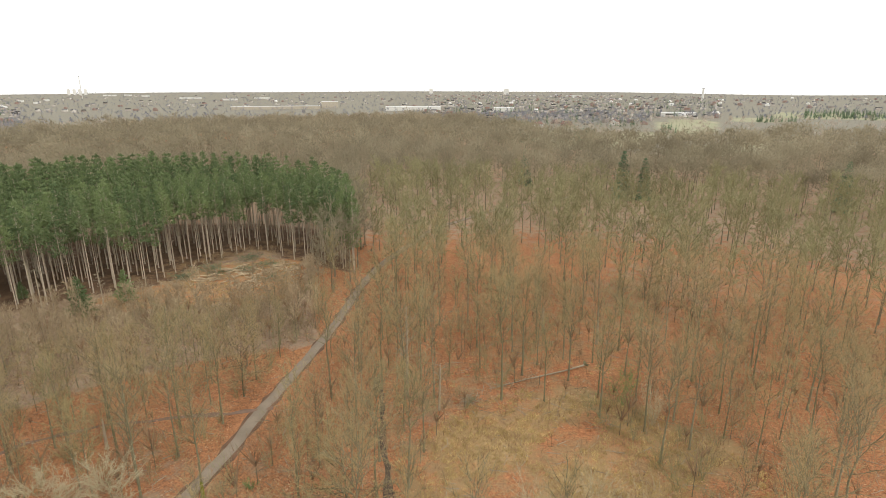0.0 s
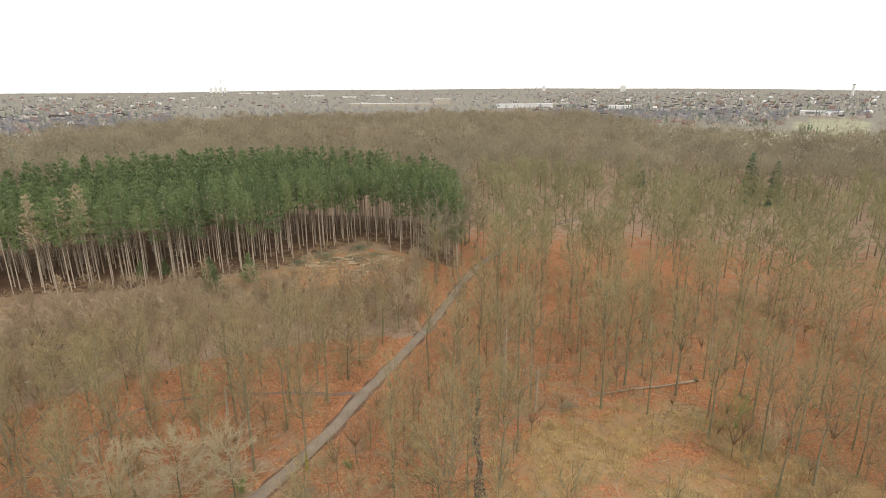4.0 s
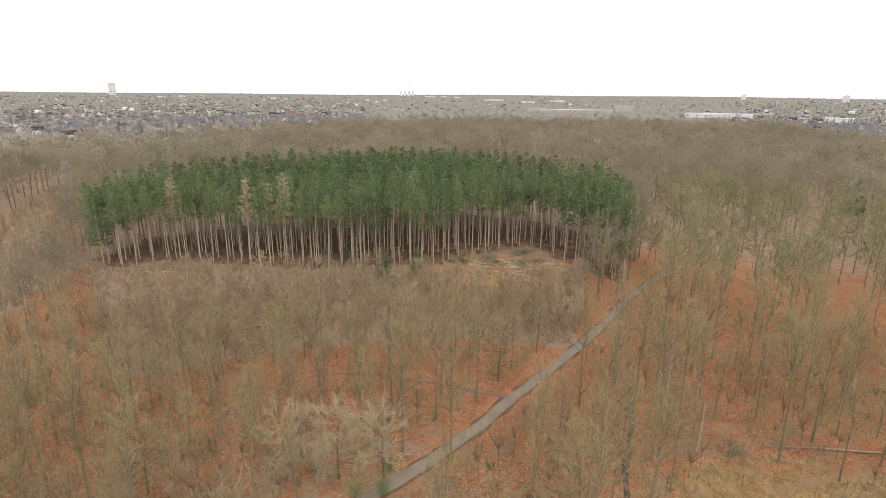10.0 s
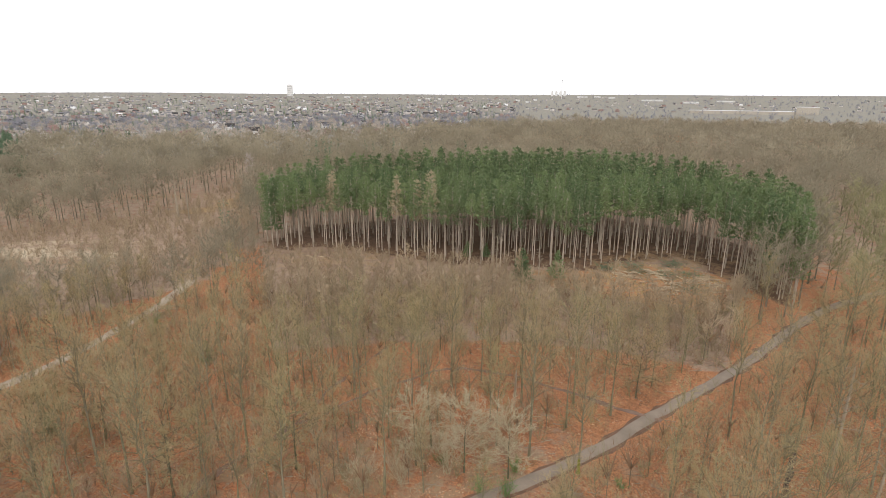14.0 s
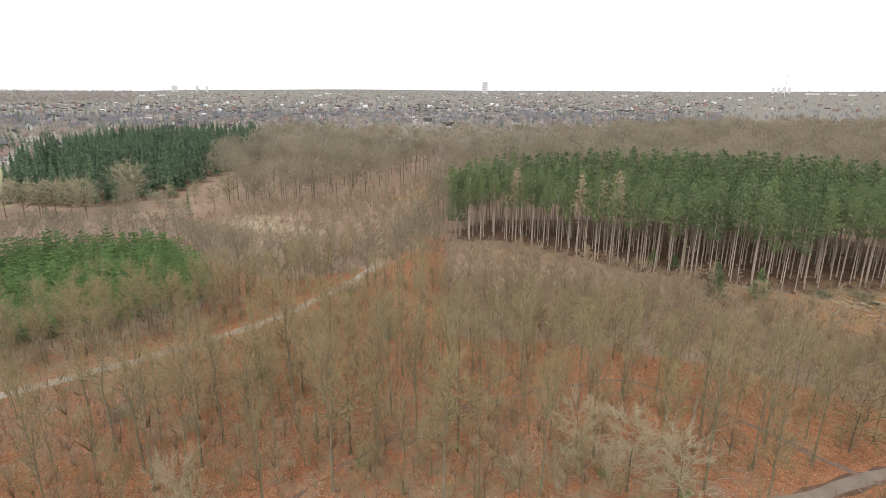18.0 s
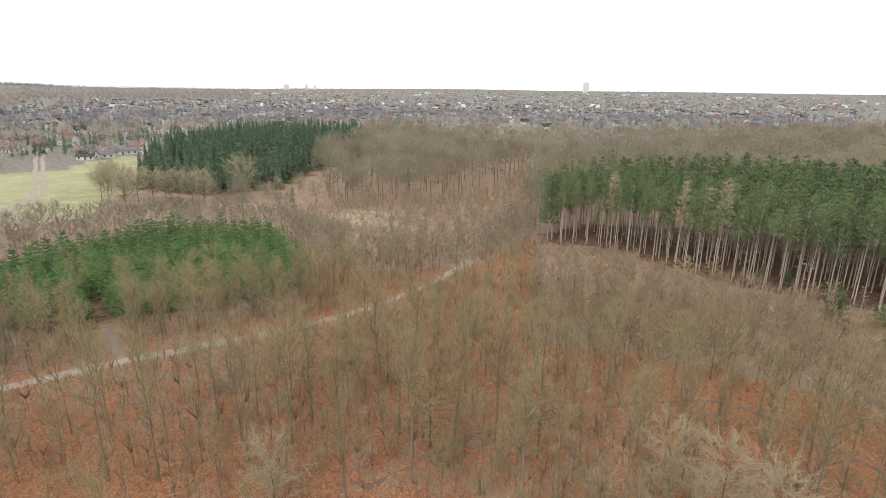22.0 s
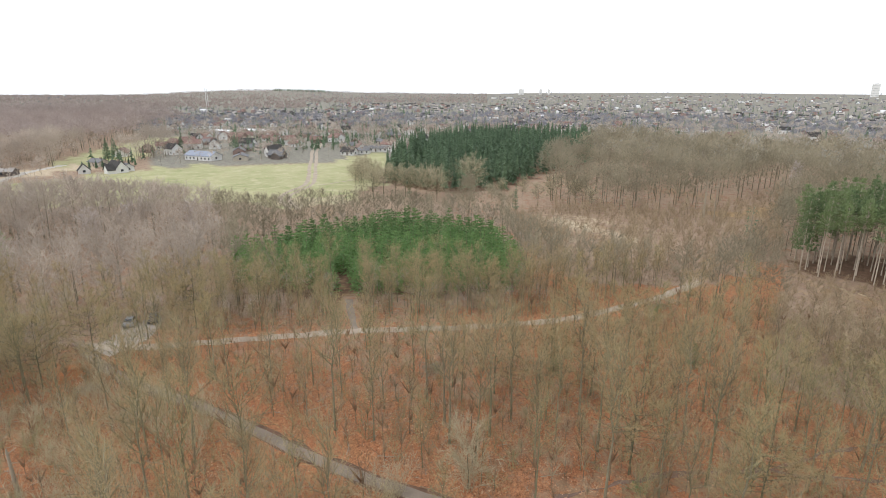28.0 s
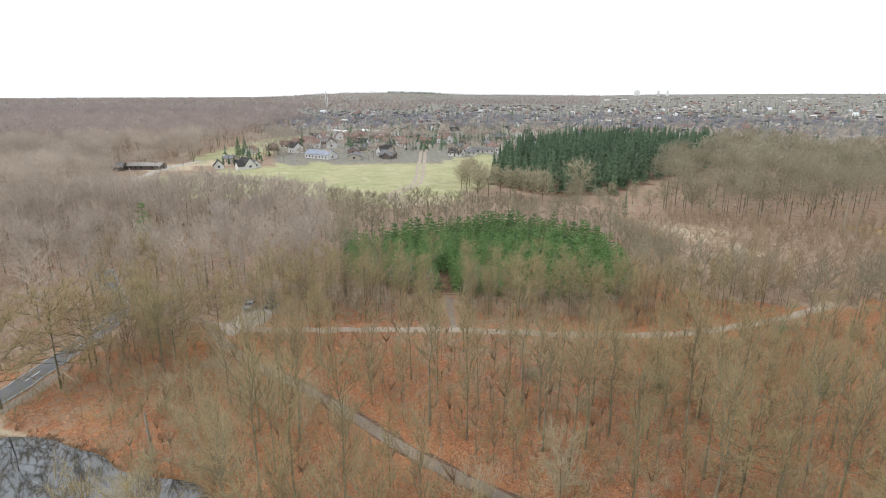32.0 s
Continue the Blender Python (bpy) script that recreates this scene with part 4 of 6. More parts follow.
far = spots(41, 4800, (-1000, -950), (480, 760), 7.0, far_ok, 30)


skirt = spots(42, 320, (-420, -420), (-215, -205), 4.5, lambda x, y: far_ok(x, y) & (np.hypot(x, y) < 450) & (np.degrees(np.arctan2(-x, y)) > 119), 30)
scatter("wood_skirt", THICKET, [(x, y, 0.55 + 0.35 * rng.random(), rng.random() * 6.28, rng.integers(6)) for x, y in skirt], M_BARK_FAR, M_WEST, "bare undergrowth along the edge of the far wood", "undergrowth")


def uneven(x, y):
    """Height of a tree in the far wood, rising and falling in groups."""
    return 0.98 + 0.14 * float(wobble(x, y, 15, 0.4)) + 0.22 * rng.random()


def bearing(x, y):
    return math.degrees(math.atan2(-x, y))


for name, kinds, chosen, leaf, label in (
        ("edge_wood", EDGE_DOME, [p for p in far if math.hypot(*p) < 330 and bearing(*p) < 100], M_WOOD_FAR, "bare brown beech wood with rounded crowns"),
        ("far_wood", FAR_DOME, [p for p in far if math.hypot(*p) >= 330 and bearing(*p) < 100], M_WOOD_FAR, "distant bare brown wood seen over its crowns"),
        ("west_edge_wood", EDGE_DOME, [p for p in far if math.hypot(*p) < 330 and bearing(*p) >= 100], M_WEST, "bare pinkish-grey wood beside the farm"),
        ("west_middle_wood", EDGE_DOME, [p for p in far if 330 <= math.hypot(*p) < 500 and bearing(*p) >= 100], M_WEST, "bare grey-brown wood behind the farm"),
        ("west_wood", FAR_DOME, [p for p in far if math.hypot(*p) >= 500 and bearing(*p) >= 100], M_RIDGE, "purple-brown bare wood behind the farm")):
    scatter(name, kinds, [(x, y, uneven(x, y), rng.random() * 6.28, rng.integers(7)) for x, y in chosen], M_BARK_FAR, leaf, label, "woodland")


def distant_ok(x, y):
    r, az = np.hypot(x, y), np.degrees(np.arctan2(-x, y))
    return view_sector(x, y, -46, 152) & (r > 480) & (r < 4700) & ((az < 92) & (r > far_edge(x, y) + 15) | (az >= 92) & (az < 124) & (r > 520) & ((az < 109) | (r < 1500)) | (az >= 124) & (r > 1100)) & ~inside(STRIP, x, y)


DN = 11500
pr = np.random.default_rng(51)
rr, aa = 480 * (4700 / 480) ** pr.random(DN), np.radians(pr.uniform(-46, 152, DN))
px, py = -rr * np.sin(aa), rr * np.cos(aa)
keep = distant_ok(px, py)
ridge_r, ridge_a = 1000 * (4600 / 1000) ** pr.random(12000), np.radians(pr.uniform(91, 152, 12000))
ridge = (ridge_r > 1900) | (ridge_a > radians(124)) | (ridge_r > 1380) & (ridge_a > radians(109))
rx, ry = (-ridge_r * np.sin(ridge_a))[ridge], (ridge_r * np.cos(ridge_a))[ridge]
scatter("hedgerow_trees", GARDEN, [(x, y, 0.4 + 0.35 * pr.random(), pr.random() * 6.28, pr.integers(4)) for x, y in zip(px[keep], py[keep]) if math.hypot(x, y) < 950 and (x < 0 or pr.random() < 0.55)], M_BARK_FAR, M_WEST, "bare trees and hedges round the first houses", "woodland")
# from 950 m on the trees wear the haze-tinted branch colour
scatter("distant_trees", DISTANT, [(x, y, (0.55 if math.hypot(x, y) > 2100 else 0.4) + 0.4 * pr.random(), pr.random() * 6.28, pr.integers(4)) for x, y in zip(px[keep], py[keep]) if math.hypot(x, y) >= 950 and (math.hypot(x, y) > 2100 or pr.random() < 0.85)], M_BARK_FAR, M_WOOD_HAZY,
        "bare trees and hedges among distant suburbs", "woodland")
scatter("ridge_wood", RIDGE, [(x, y, 0.75 + 0.35 * pr.random(), pr.random() * 6.28, pr.integers(4)) for x, y in zip(rx, ry)], M_BARK_FAR, M_RIDGE, "purple-brown wood on a distant ridge", "woodland")

SAPLING = [far_tree(650 + i, 6, 5, 62, 1.5, 0.05, 0.9) for i in range(6)]
saps = spots(35, 750, (-126, -100), (110, 128), 2.6, lambda x, y: open_ground(x, y) & view_sector(x, y) & (np.hypot(x, y) > 36) & (np.hypot(x, y) < 126), 10)
scatter("saplings", SAPLING, [(x, y, 0.55 + 0.75 * rng.random(), rng.random() * 6.28, rng.integers(6)) for x, y in saps], M_BARK_FAR, M_BRAMBLE, "slender bare saplings below the beeches", "undergrowth")
under = spots(36, 1500, (-128, -100), (0, 110), 2.0, lambda x, y: open_ground(x, y) & view_sector(x, y, 52) & (np.hypot(x, y) > 38) & (np.hypot(x, y) < 126) & (wobble(x, y, 11, 0.9) > -0.8), 10)
scatter("understorey", SAPLING, [(x, y, 0.4 + 0.55 * rng.random(), rng.random() * 6.28, rng.integers(6)) for x, y in under], M_BARK_FAR, M_TAN, "pale tan twiggy understorey below the beeches", "undergrowth")
HAZEL = [shrub(660 + i, 4.6, 13, 11, 0.032) for i in range(6)]
hazels = spots(37, 860, (-126, -95), (105, 126), 3.6, lambda x, y: open_ground(x, y) & view_sector(x, y) & (np.hypot(x, y) > 40) & (np.hypot(x, y) < 126) & (wobble(x, y, 14, 2.3) + 0.5 * (x < -30) > -0.15), 20)
scatter("hazel_thicket", HAZEL, [(x, y, 0.6 + 0.6 * rng.random(), rng.random() * 6.28, rng.integers(6)) for x, y in hazels], M_BARK, M_WOOD_OLIVE, "many-stemmed olive-brown hazels below the beeches", "undergrowth")

# ---- the pine stand ----
PINES = [pine_tree(700 + i, 25, 0.45 + 0.032 * i, 12, 6, 16, dead=42) for i in range(8)]
PINES_LOW = [pine_tree(720 + i, 25, 0.5, 10, 6, 10, True, 0) for i in range(6)]
pine = Kind("pine_tree", PINES, M_PINE_BARK, M_NEEDLE, "tall plantation pine with pale straight trunk and dark green crown", "tree", "pines of the plantation")
WITHERED = [(-136.6, 95.8), (-113.4, 101.6), (-104.6, 106.2), (-109, 105.5), (-133.5, 95.0)]
stand = spots(61, 900, (-165, 72), (-15, 192), 3.0, lambda x, y: inside(PINE_STAND, x, y) & ~inside(LOG_CLEARING, x, y) & (near_line(WITHERED, x, y) > 2.2))
front = np.array([p for p in PINE_STAND[:14]])
front_line = spline([tuple(p) for p in front], 2)
dist = near_line(front_line, np.array([p[0] for p in stand]), np.array([p[1] for p in stand]))
order = np.argsort(dist)
for k in order[:290]:
    x, y = stand[k]
    pine.put(x, y, 0.79 + 0.11 * rng.random() + 0.15 * min(1, dist[k] / 42), rng.random() * 6.28, int(k))
PINES_EDGE = [pine_tree(730 + i, 25, 0.2 + 0.06 * i, 17, 6, 15, dead=20) for i in range(3)]
edge_pine = Kind("pine_tree", PINES_EDGE, M_PINE_BARK, M_NEEDLE, "plantation pine at the stand's edge with a low dark green crown", "tree", "pines of the plantation")
for i, (x, y) in enumerate([(-152, 82.5), (-155.5, 86), (-158, 91), (-160.5, 97), (-163, 103), (-156.5, 95), (-149, 84.5), (-21, 135), (-24, 139.5), (-22.5, 143), (-27, 138.5), (-26.5, 147.5), (-31, 152), (-146, 81)]):
    edge_pine.put(x, y, 0.8 + 0.04 * (i % 4), i * 1.7, i)
scatter("pine_plantation", PINES_LOW, [(*stand[k], 0.79 + 0.10 * rng.random() + 0.20 * min(1, dist[k] / 42), rng.random() * 6.28, rng.integers(6)) for k in order[290:]], M_PINE_BARK, M_NEEDLE,
        "dense dark green pine plantation", "woodland")

# ---- young firs, spruces ----
FIRS = [fir_tree(800 + i, 7.5, 9, 6, 4, 0.29) for i in range(5)]
SPRUCES = [fir_tree(820 + i, 19, 24, 8, 6, 0.19) for i in range(4)]
SPRUCES_LOW = [far_conifer(840 + i, 19, 84) for i in range(5)]
fir = Kind("young_fir", FIRS, M_BARK, M_FIR, "young bright green fir in a dense thicket", "tree", "young firs")
firs = spots(71, 620, (-182, -72), (-100, 12), 2.7, lambda x, y: inside(FIR_STAND, x, y) & (near_line(PATH_FIRS, x, y) > 2.6))
firs.sort(key=lambda p: p[0] ** 2 + p[1] ** 2)
for i, (x, y) in enumerate(firs[:220]):
    fir.put(x, y, 0.8 + 0.35 * rng.random(), rng.random() * 6.28, i)
scatter("fir_thicket", FIRS, [(x, y, 0.75 + 0.5 * rng.random(), rng.random() * 6.28, rng.integers(5)) for x, y in firs[220:]], M_BARK, M_FIR, "thicket of young bright green firs", "woodland")
fir.put(-134, -137, 1.6, 0.4, 2, "lone bright green fir among bare trees", tall=1.1)
spr = spots(81, 640, (-530, -70), (-255, 85), 4.6, lambda x, y: inside(SPRUCE_STAND, x, y))
for name, chosen, low, leaf, label in (("spruce_stand", [p for p in spr if p[0] <= -312], 0.72, M_SPRUCE, "dark green stand of tall spruces behind the clearing"),
                                       ("spruce_margin", [p for p in spr if p[0] > -312], 0.58, M_SPRUCE, "lower green spruces before the tall stand")):
    scatter(name, SPRUCES_LOW, [(x, y, low + 0.28 * rng.random(), rng.random() * 6.28, rng.integers(5)) for x, y in chosen], M_BARK_FAR, leaf, label, "woodland")


# ---- undergrowth ----
def near_wood(x, y):
    r = np.hypot(x, y)
    return (r > 34) & (r < 132) & view_sector(x, y, -46, 152) & (near_line(WAYS, x, y) > 1.8) & ~inside(POND_POLY, x, y) & ~inside(FIR_STAND, x, y) & ~inside(PINE_STAND, x, y) & (near_line(ROAD, x, y) > 5)


BRUSH = [shrub(900 + i, 2.2, 5, 4, 0.04) for i in range(6)]
EMPTY_WOOD = np.zeros((0, 3), dtype=np.float32), np.zeros((0, 3), dtype=np.int32)
brush = spots(91, 4800, (-130, -105), (115, 132), 1.1, near_wood, 6)
scatter("brushwood", BRUSH, [(x, y, 0.5 + 0.9 * rng.random() ** 2, rng.random() * 6.28, rng.integers(5)) for x, y in brush], M_BARK, M_BRAMBLE, "thin brown saplings and bramble on the forest floor", "undergrowth")


def apron_ok(x, y):
    return (before_pines(x, y) & ~inside(PINE_STAND, x, y) & ~inside(LOG_CLEARING, x, y) | inside(HEATH, x, y)) & (near_line(WAYS, x, y) > 2)


SCRUB = [shrub(920 + i, 3.0, 9, 7, 0.06) for i in range(5)]
scrub = spots(93, 1700, (-265, 0), (0, 185), 2.0, apron_ok, 14)
scatter("scrub", SCRUB, [(x, y, 0.5 + 0.8 * rng.random() ** 2, rng.random() * 6.28, rng.integers(5)) for x, y in scrub], M_BARK, M_HEATHER, "low bare reddish scrub before the pines", "undergrowth")


heath_trees = spots(94, 480, (-265, 0), (-118, 135), 3.9, lambda x, y: inside(HEATH, x, y) & ~inside(SAND, x, y) & ~inside(SAND, x * 1.07, y * 1.07) & ~inside(SAND, x * 1.14, y * 1.14) & (near_line(WAYS, x, y) > 2.5) & (wobble(x, y, 19, 1.1) > -0.7), 20)
scatter("heath_saplings", MID, [(x, y, (0.3 + 0.2 * rng.random()) * (1.2 if x > -165 else 0.75), rng.random() * 6.28, rng.integers(6)) for x, y in heath_trees], M_BARK_FAR, M_TAN, "low bare saplings on the rough clearing", "trees")


apron = spots(106, 300, (-150, 20), (-10, 150), 3.4, lambda x, y: before_pines(x, y) & (np.hypot(x, y) < 126) & ~inside(PINE_STAND, x, y) & ~inside(LOG_CLEARING, x, y) & (near_line(WAYS, x, y) > 2.5), 20)
scatter("apron_saplings", MID, [(x, y, (0.36 + 0.28 * rng.random()), rng.random() * 6.28, rng.integers(6)) for x, y in apron], M_BARK_FAR, M_TAN, "low bare saplings before the pine plantation", "trees")


def tuft(seed, h, n):
    g = Grower(seed)
    for i in range(n):
        g.blade(Vector((g.rng.normal() * 0.12, g.rng.normal() * 0.12, -0.02)), g.spread(Vector((0, 0, 0.7)), 0.75) * h * (0.5 + 0.6 * g.rng.random()), 0.055)
    return g.arrays_twigs()


def arrays_twigs(self):
    return (*EMPTY_WOOD, np.array([tuple(v) for v in self.tv], dtype=np.float32), np.array(self.tf, dtype=np.int32), 0)


Grower.arrays_twigs = arrays_twigs
TUFTS = [tuft(940 + i, 0.38, 20) for i in range(5)]
tufts = spots(95, 5600, (-8, 30), (42, 78), 0.42, lambda x, y: inside(TUSSOCK_GRASS, x + 2 * wobble(x, y, 5, 1), y + 2 * wobble(y, x, 5, 1)) & (wobble(x, y, 4.5, 0.3) + 0.6 * wobble(y, x, 1.7, 0.8) > -0.45), 12)
tufts += spots(96, 700, (-85, 108), (-30, 152), 0.9, lambda x, y: inside(LOG_CLEARING, x, y) & (wobble(x, y, 6, 0.9) > 0.0), 6)
tufts += spots(97, 900, (-120, -40), (100, 130), 1.2, lambda x, y: near_wood(x, y) & (wobble(x, y, 23, 0.6) > 0.9), 10)
er = np.random.default_rng(121)
bank = [(x + er.normal() * 0.7, y + er.normal() * 0.7) for x, y in POND for _ in range(7)]
scatter("bank_grass", TUFTS, [(x, y, 0.8 + 1.2 * er.random(), er.random() * 6.28, er.integers(5)) for x, y in bank], M_BARK, M_BRAMBLE, "brown grass and bramble along the pond bank", "grass")
scatter("grass_tussocks", TUFTS, [(x, y, 0.6 + 1.3 * rng.random() ** 2, rng.random() * 6.28, rng.integers(5)) for x, y in tufts], M_BARK, M_DRY, "tussocks of pale dry grass", "grass")


def fallen_sticks():
    """Dead branches that lie on the leaf litter."""
    g = Grower(77)
    places = spots(98, 5200, (-150, -110), (120, 165), 0.7, near_wood, 5)
    places += spots(99, 500, (-85, 108), (-30, 152), 0.5, lambda x, y: inside(LOG_CLEARING, x, y))
    for x, y in places:
        z = float(ground_z(x, y)) + 0.12
        a, L = g.rng.random() * 6.283, 0.6 + 3.0 * g.rng.random() ** 2
        d = Vector((math.cos(a) * L, math.sin(a) * L, 0.1 * g.rng.normal()))
        g.blade(Vector((x, y, z)), d, 0.13)
        if L > 1.5:
            for k in range(3):
                g.blade(Vector((x, y, z)) + d * (0.3 + 0.2 * k), g.spread(d, 0.5) * L * 0.4, 0.06)
    v, f = g.arrays_twigs()[2:4]
    v[:, 2] = np.maximum(v[:, 2], ground_z(v[:, 0], v[:, 1]) + 0.05)
    tagged(new("fallen_branches", mesh_of("fallen_branches", v, f, [M_PALE])), "pale dead branches lying on the leaves", "dead wood", kind="stuff")


fallen_sticks()


def fallen_leaves():
    """Drifts of curled beech leaves that lie loose on the litter."""
    r = np.random.default_rng(78)
    n = 90000
    rad, az = 36 + 80 * r.random(n) ** 1.3, np.radians(r.uniform(-44, 150, n))
    x, y = -rad * np.sin(az), rad * np.cos(az)
    ok = near_wood(x, y) & (wobble(x, y, 3.1, 0.5) + 0.7 * wobble(y, x, 1.3, 1.5) + 0.5 * r.normal(size=n) > 0.25) & ~inside(TUSSOCKS, x, y)
    x, y = x[ok], y[ok]
    n = len(x)
    size, turn = 0.08 + 0.13 * r.random(n), r.random(n) * 6.283
    V = []
    for k in range(3):
        a = turn + k * 2.094 + 0.4 * r.normal(size=n)
        px_, py_ = x + np.cos(a) * size, y + np.sin(a) * size
        V.append(np.stack([px_, py_, ground_z(px_, py_) + 0.02 + 0.14 * r.random(n)], 1))
    me = mesh_of("fallen_leaves", np.stack(V, 1).reshape(-1, 3), np.arange(3 * n).reshape(-1, 3), [M_LEAVES])
    tagged(new("fallen_leaves", me), "loose curled orange and tan beech leaves in drifts", "leaves", kind="stuff")


fallen_leaves()


# ---- felled and dead wood ----
def log_mesh(length, radius, seed):
    bm = bmesh.new()
    r = random.Random(seed)
    rings = []
    for i in range(4):
        u = i / 3
        c = Vector((length * (u - 0.5), r.uniform(-0.06, 0.06) * radius, 0))
        rings.append([bm.verts.new(c + Vector((0, math.cos(a) * radius * (1.1 - 0.25 * u), math.sin(a) * radius * (1.1 - 0.25 * u)))) for a in (2 * math.pi * k / 8 for k in range(8))])
    for a, b in zip(rings, rings[1:]):
        for k in range(8):
            bm.faces.new((a[k], a[(k + 1) % 8], b[(k + 1) % 8], b[k]))
    for ring in (rings[0][::-1], rings[-1]):
        f = bm.faces.new(ring)
        f.material_index = 1
    me = bpy.data.meshes.new("log")
    bm.to_mesh(me)
    bm.free()
    me.materials.append(M_LOG)
    me.materials.append(M_CUT)
    return me


LOGS = [log_mesh(L, R, i) for i, (L, R) in enumerate(((2.0, 0.13), (2.8, 0.14), (3.6, 0.14), (1.5, 0.13), (6.0, 0.16)))]


def put_log(x, y, turn, kind, lift=0.0, tilt=0.0, label="peeled pale log felled in the clearing"):
    ob = new("log", LOGS[kind % 5])
    ob.matrix_world = pose(x, y, float(ground_z(x, y)) + 0.14 + lift, tilt * 0.2, tilt, turn)
    return tagged(ob, label, "log", "felled logs")


lr = random.Random(5)
for cx, cy, n, turn in ((-47, 130, 26, 20), (-40, 138, 18, 48), (-52, 136, 20, 5), (-57, 130, 14, 30), (-45, 125, 14, 60), (-36, 134, 9, 75)):
    for i in range(n):
        put_log(cx + lr.gauss(0, 2.4), cy + lr.gauss(0, 2.2), turn + lr.gauss(0, 40), lr.randrange(4), 0.22 * (i % 3), lr.gauss(0, 1.5))
for x, y, a, k in ((1, 181.5, 40, 4), (3, 184, 38, 2), (9, 186, 20, 4), (28, 206, 30, 4), (31, 208, 34, 2), (-78, 66, 8, 4), (-84, 60, 35, 4), (-79, 74, 60, 4), (-91, 55.6, 38, 2), (-29, 150, 70, 4),
                   (-120, 40, 55, 2), (-118, 41.5, 50, 2), (-119, 39, 58, 1), (-117.5, 40, 48, 1), (20, 97.5, 110, 3), (-132, 83, 15, 4), (-127, 86, 25, 2), (-60, -81.5, 70, 4)):
    put_log(x, y, a, k, label="weathered log lying on the leaf litter")


def heap(name, x, y, size, sticks, label, material):
    """A brush heap: crossed cut branches."""
    g = Grower(int(abs(x * 31 + y)))
    z0 = float(ground_z(x, y))
    for i in range(sticks):
        a, L = g.rng.random() * 6.283, size * (0.6 + 0.8 * g.rng.random())
        p = Vector((g.rng.normal() * size * 0.35, g.rng.normal() * size * 0.35, 0.05 + abs(g.rng.normal()) * size * 0.16))
        d = Vector((math.cos(a), math.sin(a), g.rng.normal() * 0.15)) * L
        g.tube([p - d * 0.5, p, p + d * 0.5], [0.035, 0.03, 0.012], 3)
        for k in range(4):
            g.tube([p + d * 0.1 * k, p + d * 0.1 * k + g.spread(d, 0.6) * L * 0.35], [0.015, 0.006], 3)
    v, f = np.array([tuple(q) for q in g.v]), np.array(g.f)
    v[:, 2] = np.maximum(v[:, 2], 0.02)
    ob = new(name, mesh_of(name, v, f, [material]))
    ob.location = (x, y, z0)
    return tagged(ob, label, "brush heap", "brush heaps", "stuff")


for x, y, s, n in ((-25.5, 48.5, 2.2, 45), (-115.5, 36.5, 2.6, 50), (-82, -9, 3.0, 55), (-45, 141, 3.6, 40), (-60, 138, 3.8, 45), (-52, 147, 3.6, 40), (-56, 134, 3.5, 35), (-49, 137, 3.5, 35), (-41, 131, 3.5, 30), (-63, 131, 3.6, 35), (5, 73, 2.0, 40), (-70, -62, 3.0, 50), (-78, 80, 2.5, 40), (-64, -52, 2.5, 40)):
    heap("brush_heap", x, y, s, n, "tangled heap of cut branches on the ground", M_PALE if s < 3.5 else M_SPRUCE)


def fallen_tree(x0, y0, x1, y1, label):
    root = tagged(new("fallen_tree"), label, "fallen tree")
    L = math.hypot(x1 - x0, y1 - y0)
    root.matrix_world = pose(x0, y0, float(ground_z(x0, y0)), 0, 0, math.degrees(math.atan2(y1 - y0, x1 - x0)))
    g = Grower(5)
    g.tube([(0, 0, 0.2), (L * 0.4, 0.1, 0.2), (L * 0.75, -0.15, 0.22), (L, 0, 0.25)], [0.05, 0.11, 0.13, 0.16], 7)
    part("trunk", mesh_of("trunk", [tuple(v) for v in g.v], g.f, [M_FALLEN], smooth=True), root)
    b = Grower(6)
    for i in range(16):
        u = 0.02 + 0.5 * i / 16
        d = Vector((-0.7, b.rng.normal() * 0.9, abs(b.rng.normal()) * 0.5)).normalized() * (1.0 + 2.2 * b.rng.random())
        b.v, b.f = [], []
        b.tube([(L * u, 0, 0.25), Vector((L * u, 0, 0.25)) + d], [0.05, 0.012], 4)
        part("branch", mesh_of("branch", [tuple(v) for v in b.v], b.f, [M_PALE]), root)
    r = Grower(8)
    for i in range(9):
        a = i * 0.7
        r.tube([(L - 0.1, 0, 0.4), (L + 0.4, math.cos(a) * 0.8, 0.5 + math.sin(a) * 0.45)], [0.14, 0.03], 4)
    part("root_plate", mesh_of("root_plate", [tuple(v) for v in r.v], r.f, [M_BARK]), root)


fallen_tree(8.2, 76.0, 25.0, 83.2, "long pale fallen tree trunk lying in a clearing")


